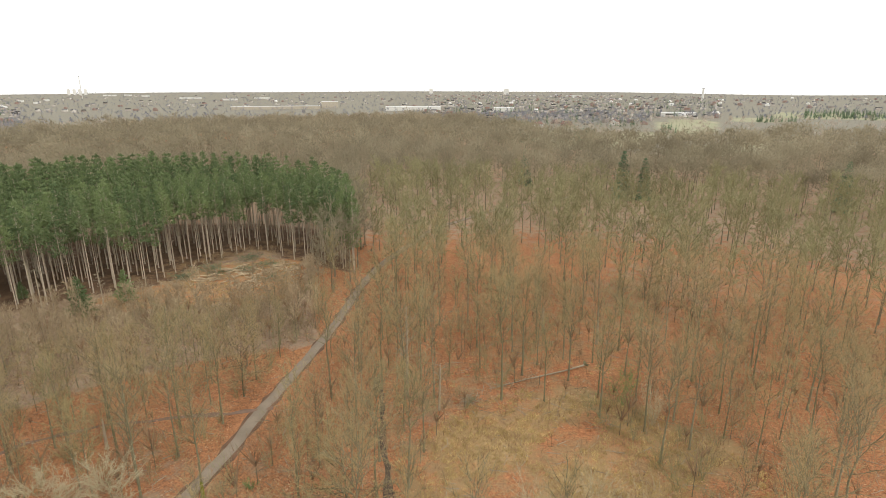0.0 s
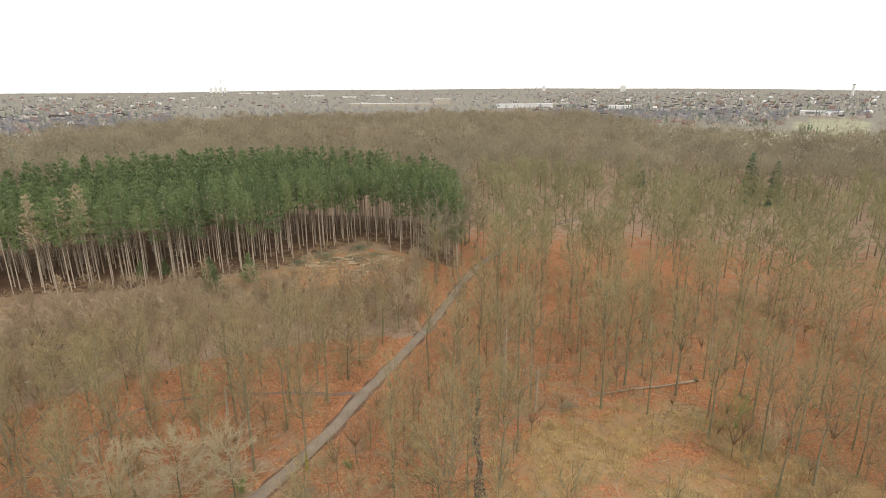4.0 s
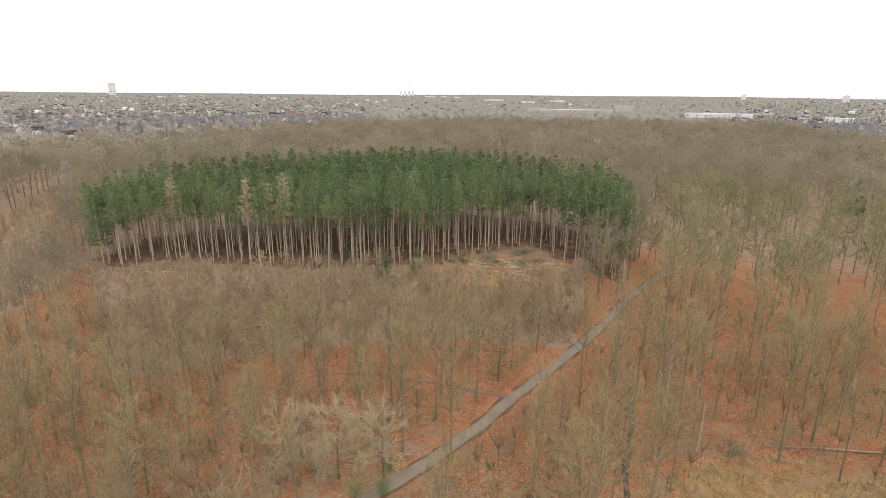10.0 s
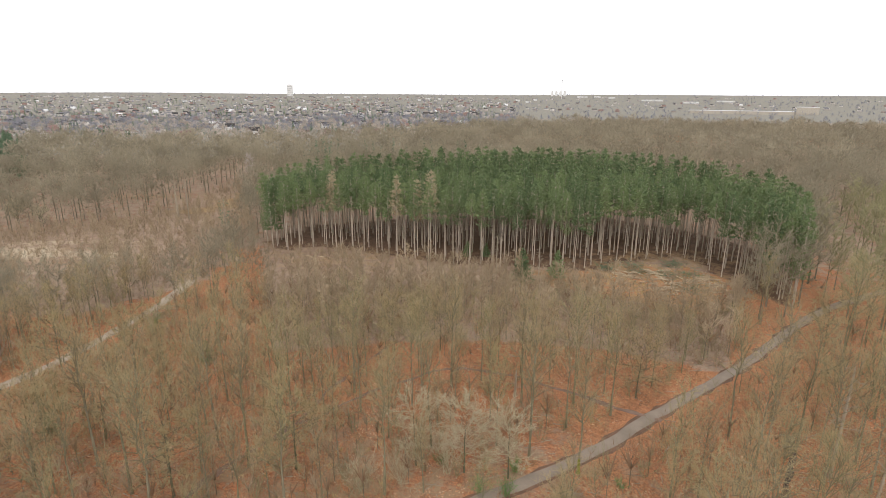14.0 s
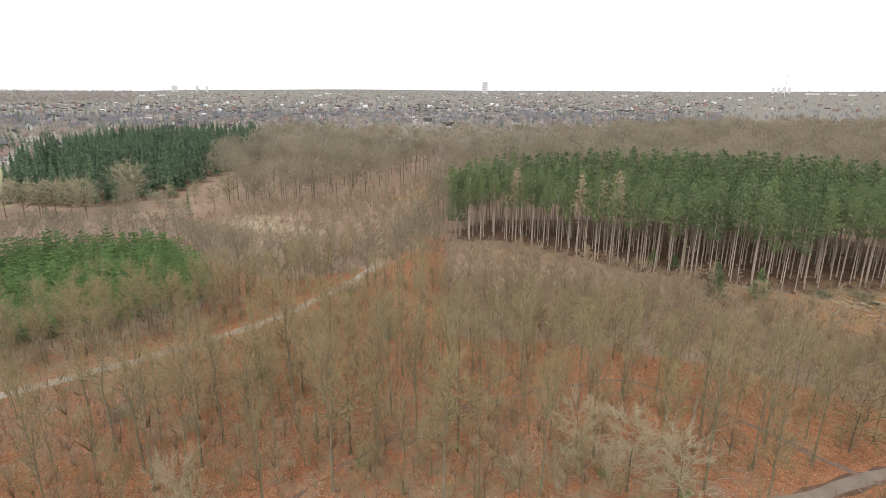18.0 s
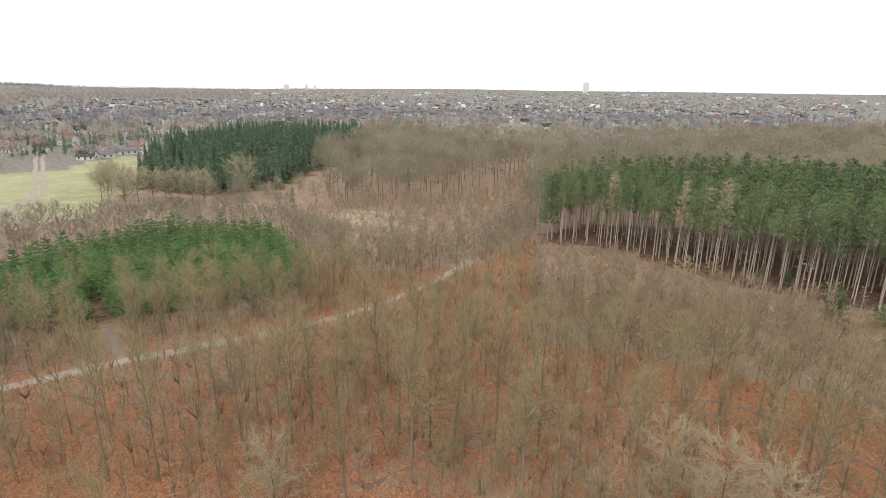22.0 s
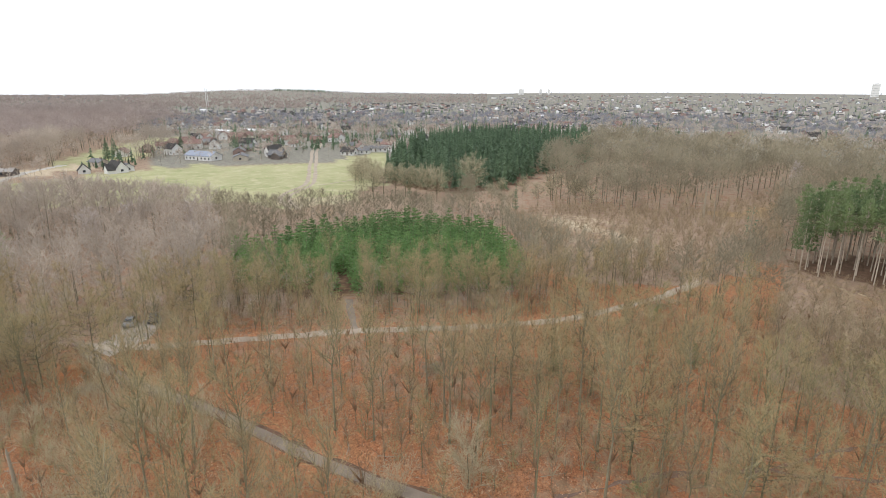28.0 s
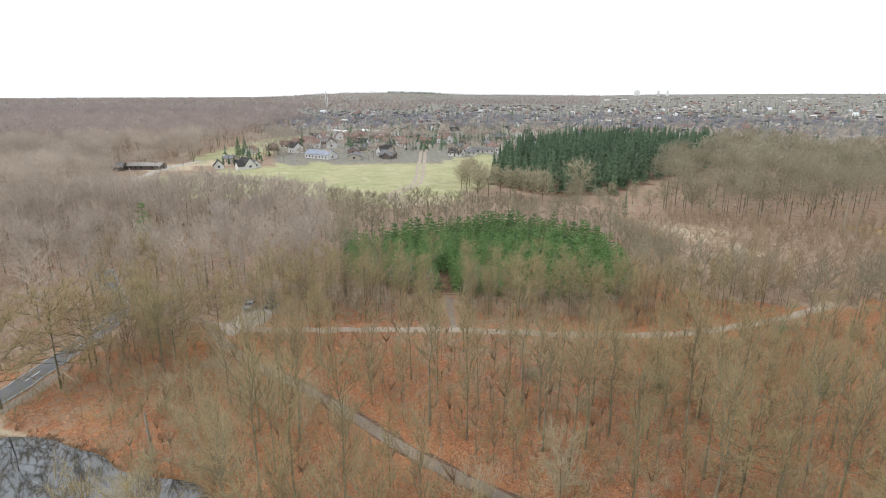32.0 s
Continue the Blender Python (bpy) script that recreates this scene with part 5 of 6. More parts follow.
def snag(x, y, h, radius, limbs, label, seed, needles=0):
    """A dead standing tree: a broken trunk with a few stubs."""
    g = Grower(seed)
    root = tagged(new("dead_tree"), label, "dead tree")
    root.location = (x, y, float(ground_z(x, y)))
    lean = g.rng.normal(size=2) * 0.02 * h
    g.tube([(lean[0] * u, lean[1] * u, h * u - (0.2 if u == 0 else 0)) for u in (0, 0.3, 0.6, 0.9, 1)], [radius * 1.2, radius, radius * 0.8, radius * 0.6, radius * 0.25], 7)
    part("trunk", mesh_of("trunk", [tuple(v) for v in g.v], g.f, [M_PALE], smooth=True), root)
    b = Grower(seed + 1)
    for i in range(limbs):
        u, a = 0.4 + 0.58 * b.rng.random(), b.rng.random() * 6.283
        L = (0.6 + 1.6 * b.rng.random()) * h / 14
        p = Vector((lean[0] * u, lean[1] * u, h * u))
        e = p + Vector((math.cos(a) * L, math.sin(a) * L, 0.3 * L))
        b.v, b.f = [], []
        b.tube([p, e], [radius * 0.35, 0.015], 4)
        for k in range(5):
            b.tube([p.lerp(e, 0.4 + 0.12 * k), p.lerp(e, 0.4 + 0.12 * k) + b.spread(e - p, 0.7) * L * 0.5], [0.025, 0.008], 3)
        part("branch", mesh_of("branch", [tuple(v) for v in b.v], b.f, [M_PALE]), root)
    if needles:
        n = Grower(seed + 2)
        for i in range(needles):
            u, a = 0.5 + 0.48 * n.rng.random(), n.rng.random() * 6.283
            n.blade(Vector((math.cos(a) * 1.1, math.sin(a) * 1.1, h * u)), n.spread(Vector((math.cos(a), math.sin(a), 0.2)), 0.7) * 0.8, 0.3)
        part("needles", mesh_of("needles", [tuple(v) for v in n.tv], n.tf, [M_SPRUCE]), root)


snag(-157.6, 72.3, 14.5, 0.20, 14, "pale lone dying pine with sparse needles", 31, 60)
snag(-208, 77.6, 17, 0.22, 8, "tall pale dead trunk at the wood's edge", 32)
snag(-201, 79, 16, 0.2, 7, "tall pale dead trunk at the wood's edge", 33)
snag(-198.5, 74.6, 11.7, 0.2, 4, "broken pale dead trunk at the wood's edge", 34)
snag(20.5, 97, 5.2, 0.28, 0, "short broken pale trunk in the litter", 35)
snag(29.6, 92, 5.0, 0.25, 0, "short broken pale trunk in the litter", 36)
snag(-48.5, -54, 6.5, 0.24, 3, "broken pale trunk standing near the pond", 37)
snag(0.3, 70.5, 7.5, 0.18, 6, "pale twisted dead stem beside the ditch", 38)
snag(-82, 107.5, 10, 0.16, 12, "pale dead pine before the plantation", 39)
snag(-85, 110, 11, 0.15, 12, "pale dead pine before the plantation", 40)
snag(-96, 106.5, 9, 0.14, 10, "pale dead pine before the plantation", 41)
snag(-73, 113.5, 7.5, 0.14, 22, "withered pale conifer between two green pines", 42)
snag(-4.4, 73.7, 15, 0.2, 20, "half-dead pale oak trunk beside the ditch", 43)
snag(-43, 62, 4.5, 0.2, 0, "short broken pale trunk in the litter", 44)

# withered pines inside the stand, and young pines before it
brown = Kind("withered_pine", PINES[:3], M_PINE_BARK, M_NEEDLE_BROWN, "withered brown pine among the green ones", "tree", "withered pines")
for i, (x, y) in enumerate(WITHERED):
    brown.put(x, y, 0.9 + 0.06 * (i % 3), i * 1.3, i)
YOUNG = [fir_tree(740 + i, 8.5, 11, 8, 7, 0.30, 12) for i in range(2)]
young_pine = Kind("young_pine", YOUNG, M_PINE_BARK, M_NEEDLE, "young bushy dark green pine at the clearing's edge", "tree", "young pines")
for x, y, s in ((-74, 107.5, 1.0), (-68.3, 114.5, 0.9), (-97.4, 114, 0.55), (-93, 117, 0.5), (-71.5, 105.5, 0.6), (-89, 35, 0.5), (-83.5, 10.8, 0.4)):
    young_pine.put(x, y, s, x, int(s * 10))

# ivy-clad tree, rounded crown and bare row before the spruces; lone spruces to the east
spruce = Kind("spruce_tree", SPRUCES, M_BARK, M_SPRUCE, "tall dark green spruce standing among bare trees", "tree", "single spruces")
IVY = [fir_tree(860, 11, 12, 7, 4, 0.11, 20)]
ivy = Kind("ivy_clad_tree", IVY, M_BARK, M_SPRUCE, "slender tree wholly clad in dark ivy", "tree", "", "ivy")
ivy.put(-214.1, 8.6, 1.0, 0.5)
ivy.put(-243, -38, 0.85, 1.5)
DOME = [bare_tree(880 + i, 15, 0.28, 34, 7, 10, 0.42, 82, width=0.09, girth=0.013, twig_len=1.1) for i in range(2)]
dome = Kind("solitary_oak", DOME, M_OAK_BARK, M_LICHEN, "bare broad oak with rounded pale crown", "tree", "oaks before the spruces")
for i, (x, y, s) in enumerate(((-244, -10.2, 1.25), (-240, -44, 1.1), (-236, -34, 1.1), (-231, -52, 1.05), (-228, -24, 0.95), (-224, 18, 0.75), (-247, -56, 1.0),
                                (-238, -39, 1.05), (-234, -29, 1.1), (-243, -50, 1.1), (-246, -26, 1.0), (-250, -62, 1.0), (-256, -66, 0.95), (-264, -64, 1.0), (-272, -67, 0.95), (-281, -69, 1.0), (-291, -71, 0.9), (-260, -58, 1.05), (-230, 34, 0.8))):
    dome.put(x, y, s * (0.84 if i else 1.0), i * 1.1, i, tall=0.92 if i else 0.85)
for x, y, s in ((79, 229, 1.12), (87, 226, 0.98), (152, 199, 1.05), (44, 270, 0.9), (45, 262, 0.55), (-352, -262, 0.75), (-368, -268, 0.7), (-392, -232, 0.7)):
    spruce.put(x, y, s, x, int(abs(x)))
for i, (x, y) in enumerate(spots(108, 13, (-272, -2), (-212, 44), 6.0, lambda x, y: ~inside(SAND, x, y) & (x < -206 - 0.2 * y) & ~inside(SPRUCE_STAND, x, y), 20)):
    dome.put(x, y, 0.42 + 0.06 * (i % 4), i * 0.9, i, "pale bare bushy tree beside the clearing")
BIRCH = [bare_tree(890, 17, 0.28, 22, 6, 12, 0.24, 46, width=0.09, girth=0.008)]
M_BIRCH = surface("birch_twigs", (0.62, 0.54, 0.48), (0.50, 0.43, 0.38), 0.3, 3, island=0.4)
birch = Kind("birch_tree", BIRCH, M_PALE, M_BIRCH, "bare birch with pale trunk and purplish twigs", "tree", "birches")
for x, y, s in ((-112, -146, 0.62), (-115, -148, 0.58), (-110, -150, 0.55), (-131, -105, 0.85), (-133.5, -109, 0.8), (-160, -110, 0.72), (-157, -112, 0.68), (-243, 126, 1.0), (-140, -112, 0.8), (-148, -108, 0.75), (-152, -90, 0.8), (-160, -150, 0.8), (-134, -78, 0.7)):
    birch.put(x, y, s, x)

# pale hazel bushes and evergreen undergrowth
def bush(x, y, h, stems, material, label, seed, name="hazel_bush"):
    v, f = shrub(seed, h, stems, 12, 0.034)[2:4]
    root = tagged(new(name), label, "bush", "bushes in the wood")
    root.location = (x, y, float(ground_z(x, y)))
    part("crown", mesh_of("crown", v, f, [material]), root)


for i, (x, y, h) in enumerate(((-54.2, -2, 6.5), (-52.5, -10, 6.0), (-50.5, -12, 5.5), (-46, -42, 6), (-63, -48, 5), (-56, -58, 4.5), (-67, -55, 5), (-41.5, 37, 6), (-38.5, 42, 6.5), (10, 48, 6), (17, 50, 7), (21, 46, 6), (-12, 40, 6), (30, 66, 6), (-44, 33, 5.5), (-80, -84, 6), (-86, -88, 6), (-90, -86, 6.5), (-95, -90, 6), (-100, -90, 6.5), (-76, -80, 5.5), (-104, -92, 6), (-60.5, -60.5, 4.5), (-62, -58.5, 4), (-41.5, -51, 3.5), (-39, -49, 4), (-44, -50.5, 3.2), (-36.5, -47.5, 4), (-47, -52.5, 3), (-88, -96, 5), (-92, -100, 5.5), (-86.5, -97.5, 5), (-59, -47, 6), (-61, -45.5, 5.5), (-47.5, -48.5, 4), (-65, -46, 5.5), (-64.3, -53.5, 5), (-67, -58, 5), (-56, -52, 4.5), (-52, -50, 4.5), (-72, -61, 5), (-76, -66, 5), (-61.5, -63, 4), (-60, -66, 3.5), (-69, -49, 5), (-66, -41, 5), (-62.5, -38.5, 5), (-58, -42, 5.5), (-53.5, -54, 4), (-46.5, -42, 3.2), (-46.8, -46.5, 3), (-60.5, -33, 5), (-57, -37, 5))):
    bush(x, y, h, 26, M_LICHEN, "pale upright hazel bush with bare stems", 960 + i)
for i, (x, y, h) in enumerate(((-31, 43.8, 2.6), (-33.5, 42.2, 2.2), (-56, 18, 1.6), (-32.7, 47.8, 2.0), (-107, 33, 4.0), (27.5, 71, 6.5), (-22, 54, 1.5), (-40.5, 43, 1.6))):
    bush(x, y, h, 22, M_FIR, "dark green evergreen undergrowth", 980 + i, "evergreen_bush")

def leaf_heap(x, y, radius, height):
    """A raked heap of beech leaves: a lumpy low mound."""
    hr_ = np.random.default_rng(17)
    V, F, seg, rings = [(0, 0, height)], [], 22, 7
    for j in range(1, rings + 1):
        u = j / rings
        for k in range(seg):
            a = 2 * math.pi * k / seg
            q = radius * u * (1 + 0.16 * math.sin(3 * a + 1) + 0.08 * hr_.normal())
            V.append((q * math.cos(a) * 1.3, q * math.sin(a), height * (1 - u ** 1.5) + 0.07 * hr_.normal() * (j < rings) - 0.08 * (j == rings)))
    for k in range(seg):
        F.append((0, 1 + k, 1 + (k + 1) % seg))
        for j in range(rings - 1):
            p, q, r, s = 1 + j * seg + k, 1 + (j + 1) * seg + k, 1 + (j + 1) * seg + (k + 1) % seg, 1 + j * seg + (k + 1) % seg
            F += [(p, q, r), (p, r, s)]
    ob = new("leaf_mound", mesh_of("leaf_mound", V, F, [M_LITTER]))
    ob.location = (x, y, float(ground_z(x, y)) + 0.02)
    tagged(ob, "low mound of orange-brown beech leaves between trees", "leaf mound")


leaf_heap(-74.6, -69.4, 3.3, 1.1)


def barrier(x, y, turn):
    """A forest barrier: a pale pole on two short posts."""
    root = tagged(new("barrier"), "pale wooden barrier pole across a forest way", "barrier")
    root.matrix_world = pose(x, y, float(ground_z(x, y)), 0, 0, turn)
    for px_ in (-1.5, 1.5):
        b = bmesh.new()
        box(b, px_ - 0.09, -0.09, -0.2, px_ + 0.09, 0.09, 0.95)
        part_bm("post", b, M_FALLEN, root)
    b = bmesh.new()
    box(b, -2.1, -0.07, 0.97, 2.1, 0.07, 1.13)
    part_bm("pole", b, M_CUT, root, "pale yellow wooden pole")


barrier(-79.8, -87.6, 38)

# a mossy foot on the tree beside the path
g = Grower(3)
g.tube([(0, 0, 0.0), (0, 0, 0.4), (0.02, 0, 1.4), (0.03, 0, 2.6)], [0.36, 0.27, 0.23, 0.19], 8)
mossy = min((o for o in bpy.data.objects if o.name.startswith("beech_tree")), key=lambda o: (o.location.x + 26.9) ** 2 + (o.location.y - 52.9) ** 2)
part("moss", mesh_of("moss", [tuple(v) for v in g.v], g.f, [M_MOSS], smooth=True), mossy, "bright yellow-green moss round the foot")

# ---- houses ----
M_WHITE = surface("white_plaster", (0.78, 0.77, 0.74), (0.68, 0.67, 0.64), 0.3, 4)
M_BRICK = surface("red_brick", (0.33, 0.235, 0.20), (0.27, 0.19, 0.16), 0.4, 5)
M_YELLOW = surface("yellow_brick", (0.52, 0.47, 0.39), (0.44, 0.39, 0.32), 0.4, 5)
M_FAR_WALL = surface("plastered_and_brick_walls", (0.62, 0.58, 0.53), (0.25, 0.20, 0.17), 0.012, 0.05)
M_DARKWOOD = surface("dark_timber", (0.17, 0.14, 0.12), (0.12, 0.10, 0.09), 0.4, 5)
M_ROOF_RED = surface("red_roof_tiles", (0.27, 0.165, 0.135), (0.20, 0.13, 0.11), 0.5, 6)
M_ROOF_GREY = surface("grey_roof", (0.22, 0.215, 0.215), (0.15, 0.15, 0.155), 0.5, 6)
M_ROOF_FELT = surface("weathered_felt_roof", (0.42, 0.39, 0.36), (0.31, 0.29, 0.265), 0.5, 6)
M_ROOF_DARK = surface("dark_roof", (0.07, 0.064, 0.06), (0.045, 0.042, 0.04), 0.5, 6)
M_ROOF_BLUE = surface("blue_grey_roof", (0.34, 0.37, 0.44), (0.29, 0.32, 0.38), 0.3, 5)
M_ROOF_PALE = surface("pale_metal_roof", (0.80, 0.80, 0.80), (0.70, 0.70, 0.71), 0.05, 1)
M_GLASS = surface("window_glass", (0.035, 0.04, 0.05), (0.05, 0.055, 0.065), 1, 3, rough=0.08, spec=0.6)


def house(x, y, turn, w, d, h, rise, wall, roof, label, chimney=True, wing=0.0, group="houses of the suburb", name="house"):
    """A house of w by d metres with a gabled roof: wall, roof, chimney, windows and door are parts."""
    root = tagged(new(name), label, "house", group)
    root.matrix_world = pose(x, y, float(ground_z(x, y)) - 0.1, 0, 0, turn)
    bm = bmesh.new()
    blocks = [(0, 0, w, d, h, rise)]
    if wing:
        blocks.append((w * 0.28, -d * 0.5 - wing * 0.5, d * 0.8, wing, h * 0.96, rise * 0.75))
    rbm = bmesh.new()
    for k, (cx, cy, bw, bd, bh, br) in enumerate(blocks):
        along = k == 0
        a, b = bw / 2, bd / 2
        if along:
            ends = [((-a, -b), (-a, b)), ((a, b), (a, -b))]
        else:
            ends = [((a, -b - 0.01), (-a, -b - 0.01)), ((-a, b), (a, b))]
        lower = [bm.verts.new((cx + px, cy + py, 0)) for px, py in ((-a, -b), (a, -b), (a, b), (-a, b))]
        upper = [bm.verts.new((cx + px, cy + py, bh)) for px, py in ((-a, -b), (a, -b), (a, b), (-a, b))]
        for i in range(4):
            bm.faces.new((lower[i], lower[(i + 1) % 4], upper[(i + 1) % 4], upper[i]))
        if along:
            r0, r1 = bm.verts.new((cx - a, cy, bh + br)), bm.verts.new((cx + a, cy, bh + br))
            bm.faces.new((upper[3], upper[0], r0))
            bm.faces.new((upper[1], upper[2], r1))
        else:
            r0, r1 = bm.verts.new((cx, cy - b, bh + br)), bm.verts.new((cx, cy + b, bh + br))
            bm.faces.new((upper[0], upper[1], r0))
            bm.faces.new((upper[2], upper[3], r1))
        o = 0.45
        for s in (-1, 1):
            if along:
                q = [(cx - a - o, cy + s * (b + o), bh - br * o / b), (cx + a + o, cy + s * (b + o), bh - br * o / b), (cx + a + o, cy, bh + br + 0.02), (cx - a - o, cy, bh + br + 0.02)]
            else:
                q = [(cx + s * (a + o), cy - b - o, bh - br * o / a), (cx + s * (a + o), cy + b, bh - br * o / a), (cx, cy + b, bh + br + 0.02), (cx, cy - b - o, bh + br + 0.02)]
            lo = [rbm.verts.new(p) for p in q]
            up = [rbm.verts.new((p[0], p[1], p[2] + 0.22)) for p in q]
            rbm.faces.new(lo)
            rbm.faces.new(up)
            for i in range(4):
                rbm.faces.new((lo[i], lo[(i + 1) % 4], up[(i + 1) % 4], up[i]))
    bmesh.ops.recalc_face_normals(bm, faces=bm.faces)
    bmesh.ops.recalc_face_normals(rbm, faces=rbm.faces)
    part_bm("wall", bm, wall, root)
    part_bm("roof", rbm, roof, root)
    if chimney:
        bm = bmesh.new()
        box(bm, w * 0.18, -0.35, h + rise - 0.7, w * 0.18 + 0.7, 0.35, h + rise + 0.9)
        part_bm("chimney", bm, M_BRICK, root)
    n = max(2, int(w / 3.2))
    for s in (-1, 1):
        for i in range(n):
            cx = -w / 2 + w * (i + 0.5) / n
            if wing and s < 0 and cx > w * 0.05:
                continue
            bm = bmesh.new()
            door = i == n // 2 and s < 0
            box(bm, cx - 0.55, s * d / 2 - 0.06, 0.1 if door else 0.95, cx + 0.55, s * d / 2 + 0.06, 2.15)
            part_bm("door" if door else "window", bm, M_DARKWOOD if door else M_GLASS, root)
    for s in (-1, 1):
        bm = bmesh.new()
        box(bm, s * w / 2 - 0.06, -0.7, h * 0.35 if h > 3 else 0.95, s * w / 2 + 0.06, 0.7, h * 0.35 + 1.3 if h > 3 else 2.15)
        part_bm("window", bm, M_GLASS, root)
    return root


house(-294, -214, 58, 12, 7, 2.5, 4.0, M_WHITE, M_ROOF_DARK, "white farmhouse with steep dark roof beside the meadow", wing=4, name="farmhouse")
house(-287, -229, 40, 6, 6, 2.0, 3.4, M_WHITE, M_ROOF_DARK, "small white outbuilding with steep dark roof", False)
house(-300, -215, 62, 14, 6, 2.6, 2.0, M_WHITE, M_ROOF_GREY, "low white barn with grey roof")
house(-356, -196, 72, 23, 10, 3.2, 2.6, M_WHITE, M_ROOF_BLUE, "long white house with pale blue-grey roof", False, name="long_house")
house(-478, -229, 80, 14, 9, 6.0, 3.0, M_BRICK, M_ROOF_RED, "orange-red brick house with tiled roof")
house(-261, -283, 116, 12, 8, 2.7, 2.0, M_DARKWOOD, M_ROOF_GREY, "low dark timber house with grey roof at the wood's edge", False)
house(-272, -269, 108, 20, 8, 2.6, 1.5, M_DARKWOOD, M_ROOF_FELT, "long low dark house with pale grey roof beside the yard")
house(-318, -243, 65, 12, 7, 2.7, 1.8, M_YELLOW, M_ROOF_GREY, "low house with grey roof behind the farm")
house(-370, -150, 85, 10, 8, 2.6, 3.0, M_DARKWOOD, M_ROOF_GREY, "dark timber house with steep grey roof by the meadow", wing=5)
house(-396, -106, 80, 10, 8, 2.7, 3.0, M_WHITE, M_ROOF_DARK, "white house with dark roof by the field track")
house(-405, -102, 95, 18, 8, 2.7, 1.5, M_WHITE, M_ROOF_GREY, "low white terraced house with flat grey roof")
house(-424, -92, 95, 18, 8, 2.7, 1.5, M_WHITE, M_ROOF_GREY, "low white terraced house with flat grey roof")
house(-446, -84, 95, 18, 9, 2.7, 1.5, M_YELLOW, M_ROOF_GREY, "low terraced house with flat grey roof")
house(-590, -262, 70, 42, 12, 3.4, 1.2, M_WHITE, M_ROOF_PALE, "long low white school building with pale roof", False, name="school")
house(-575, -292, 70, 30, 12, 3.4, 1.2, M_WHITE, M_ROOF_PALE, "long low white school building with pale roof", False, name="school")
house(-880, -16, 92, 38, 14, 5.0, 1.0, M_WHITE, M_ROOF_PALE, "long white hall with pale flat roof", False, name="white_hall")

# the nearer suburb: one built for each look, the rest copied
LOOKS = []
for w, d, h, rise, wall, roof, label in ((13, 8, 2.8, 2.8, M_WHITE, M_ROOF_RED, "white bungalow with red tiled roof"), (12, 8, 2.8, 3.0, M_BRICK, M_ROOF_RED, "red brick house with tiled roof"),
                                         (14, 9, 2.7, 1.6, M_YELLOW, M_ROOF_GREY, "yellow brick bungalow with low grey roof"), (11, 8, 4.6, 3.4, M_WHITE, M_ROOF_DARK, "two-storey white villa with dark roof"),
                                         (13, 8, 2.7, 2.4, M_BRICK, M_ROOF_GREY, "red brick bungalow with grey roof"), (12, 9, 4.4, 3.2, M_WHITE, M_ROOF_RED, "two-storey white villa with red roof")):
    LOOKS.append((w, d, h, rise, wall, roof, label))
FIRST = {}
hr = np.random.default_rng(101)


def town_ok(x, y, lo, hi):
    r, az = np.hypot(x, y), np.degrees(np.arctan2(-x, y))
    west = (az > 90) & (az < 124) & (r < 1900) & ((az < 109) | (r < 1420)) & (r > 405 + 50 * (az > 116)) & ~inside(MEADOW, x, y) & ~inside(STRIP, x, y) & ~inside(SPRUCE_STAND, x, y)
    north = (az > 36) & (az <= 90) & (r > np.maximum(far_edge(x, y) + 40, 640))
    east = (az > -27) & (az < 1) & (r > np.maximum(far_edge(x, y) + 60, 720)) & ~((az < -21) & (r < 960))
    return (west | north | east) & (r > lo) & (r < hi) & (near_line(FIELD_TRACK, x, y) > 14)


near_homes = [(-369, -263), (-396, -262), (-357, -170), (-427, -224), (-435, -196), (-509, -257), (-502, -209), (-542, -194), (-410, -242), (-384, -234), (-455, -250), (-470, -180), (-452, -166),
              (-489, -160), (-520, -170), (-478, -268), (-540, -235)]
near_homes += spots(109, 50, (-640, -330), (-380, -30), 15, lambda x, y: town_ok(x, y, 380, 640) & (near_line(FIELD_TRACK, x, y) > 14), 60)
for i, (x, y) in enumerate(near_homes + [p for p in spots(103, 130, (-800, -480), (460, 800), 18, lambda x, y: town_ok(x, y, 400, 800), 60) if min((p[0] - a) ** 2 + (p[1] - b) ** 2 for a, b in near_homes) > 300]):
    k = i % len(LOOKS)
    m = pose(x, y, float(ground_z(x, y)) - 0.1, 0, 0, float(hr.choice([20, 65, 110, 155]) + hr.normal() * 8))
    if k not in FIRST:
        w, d, h, rise, wall, roof, label = LOOKS[k]
        FIRST[k] = house(x, y, 20, w, d, h, rise, wall, roof, label)
    else:
        copy_thing(FIRST[k], m)


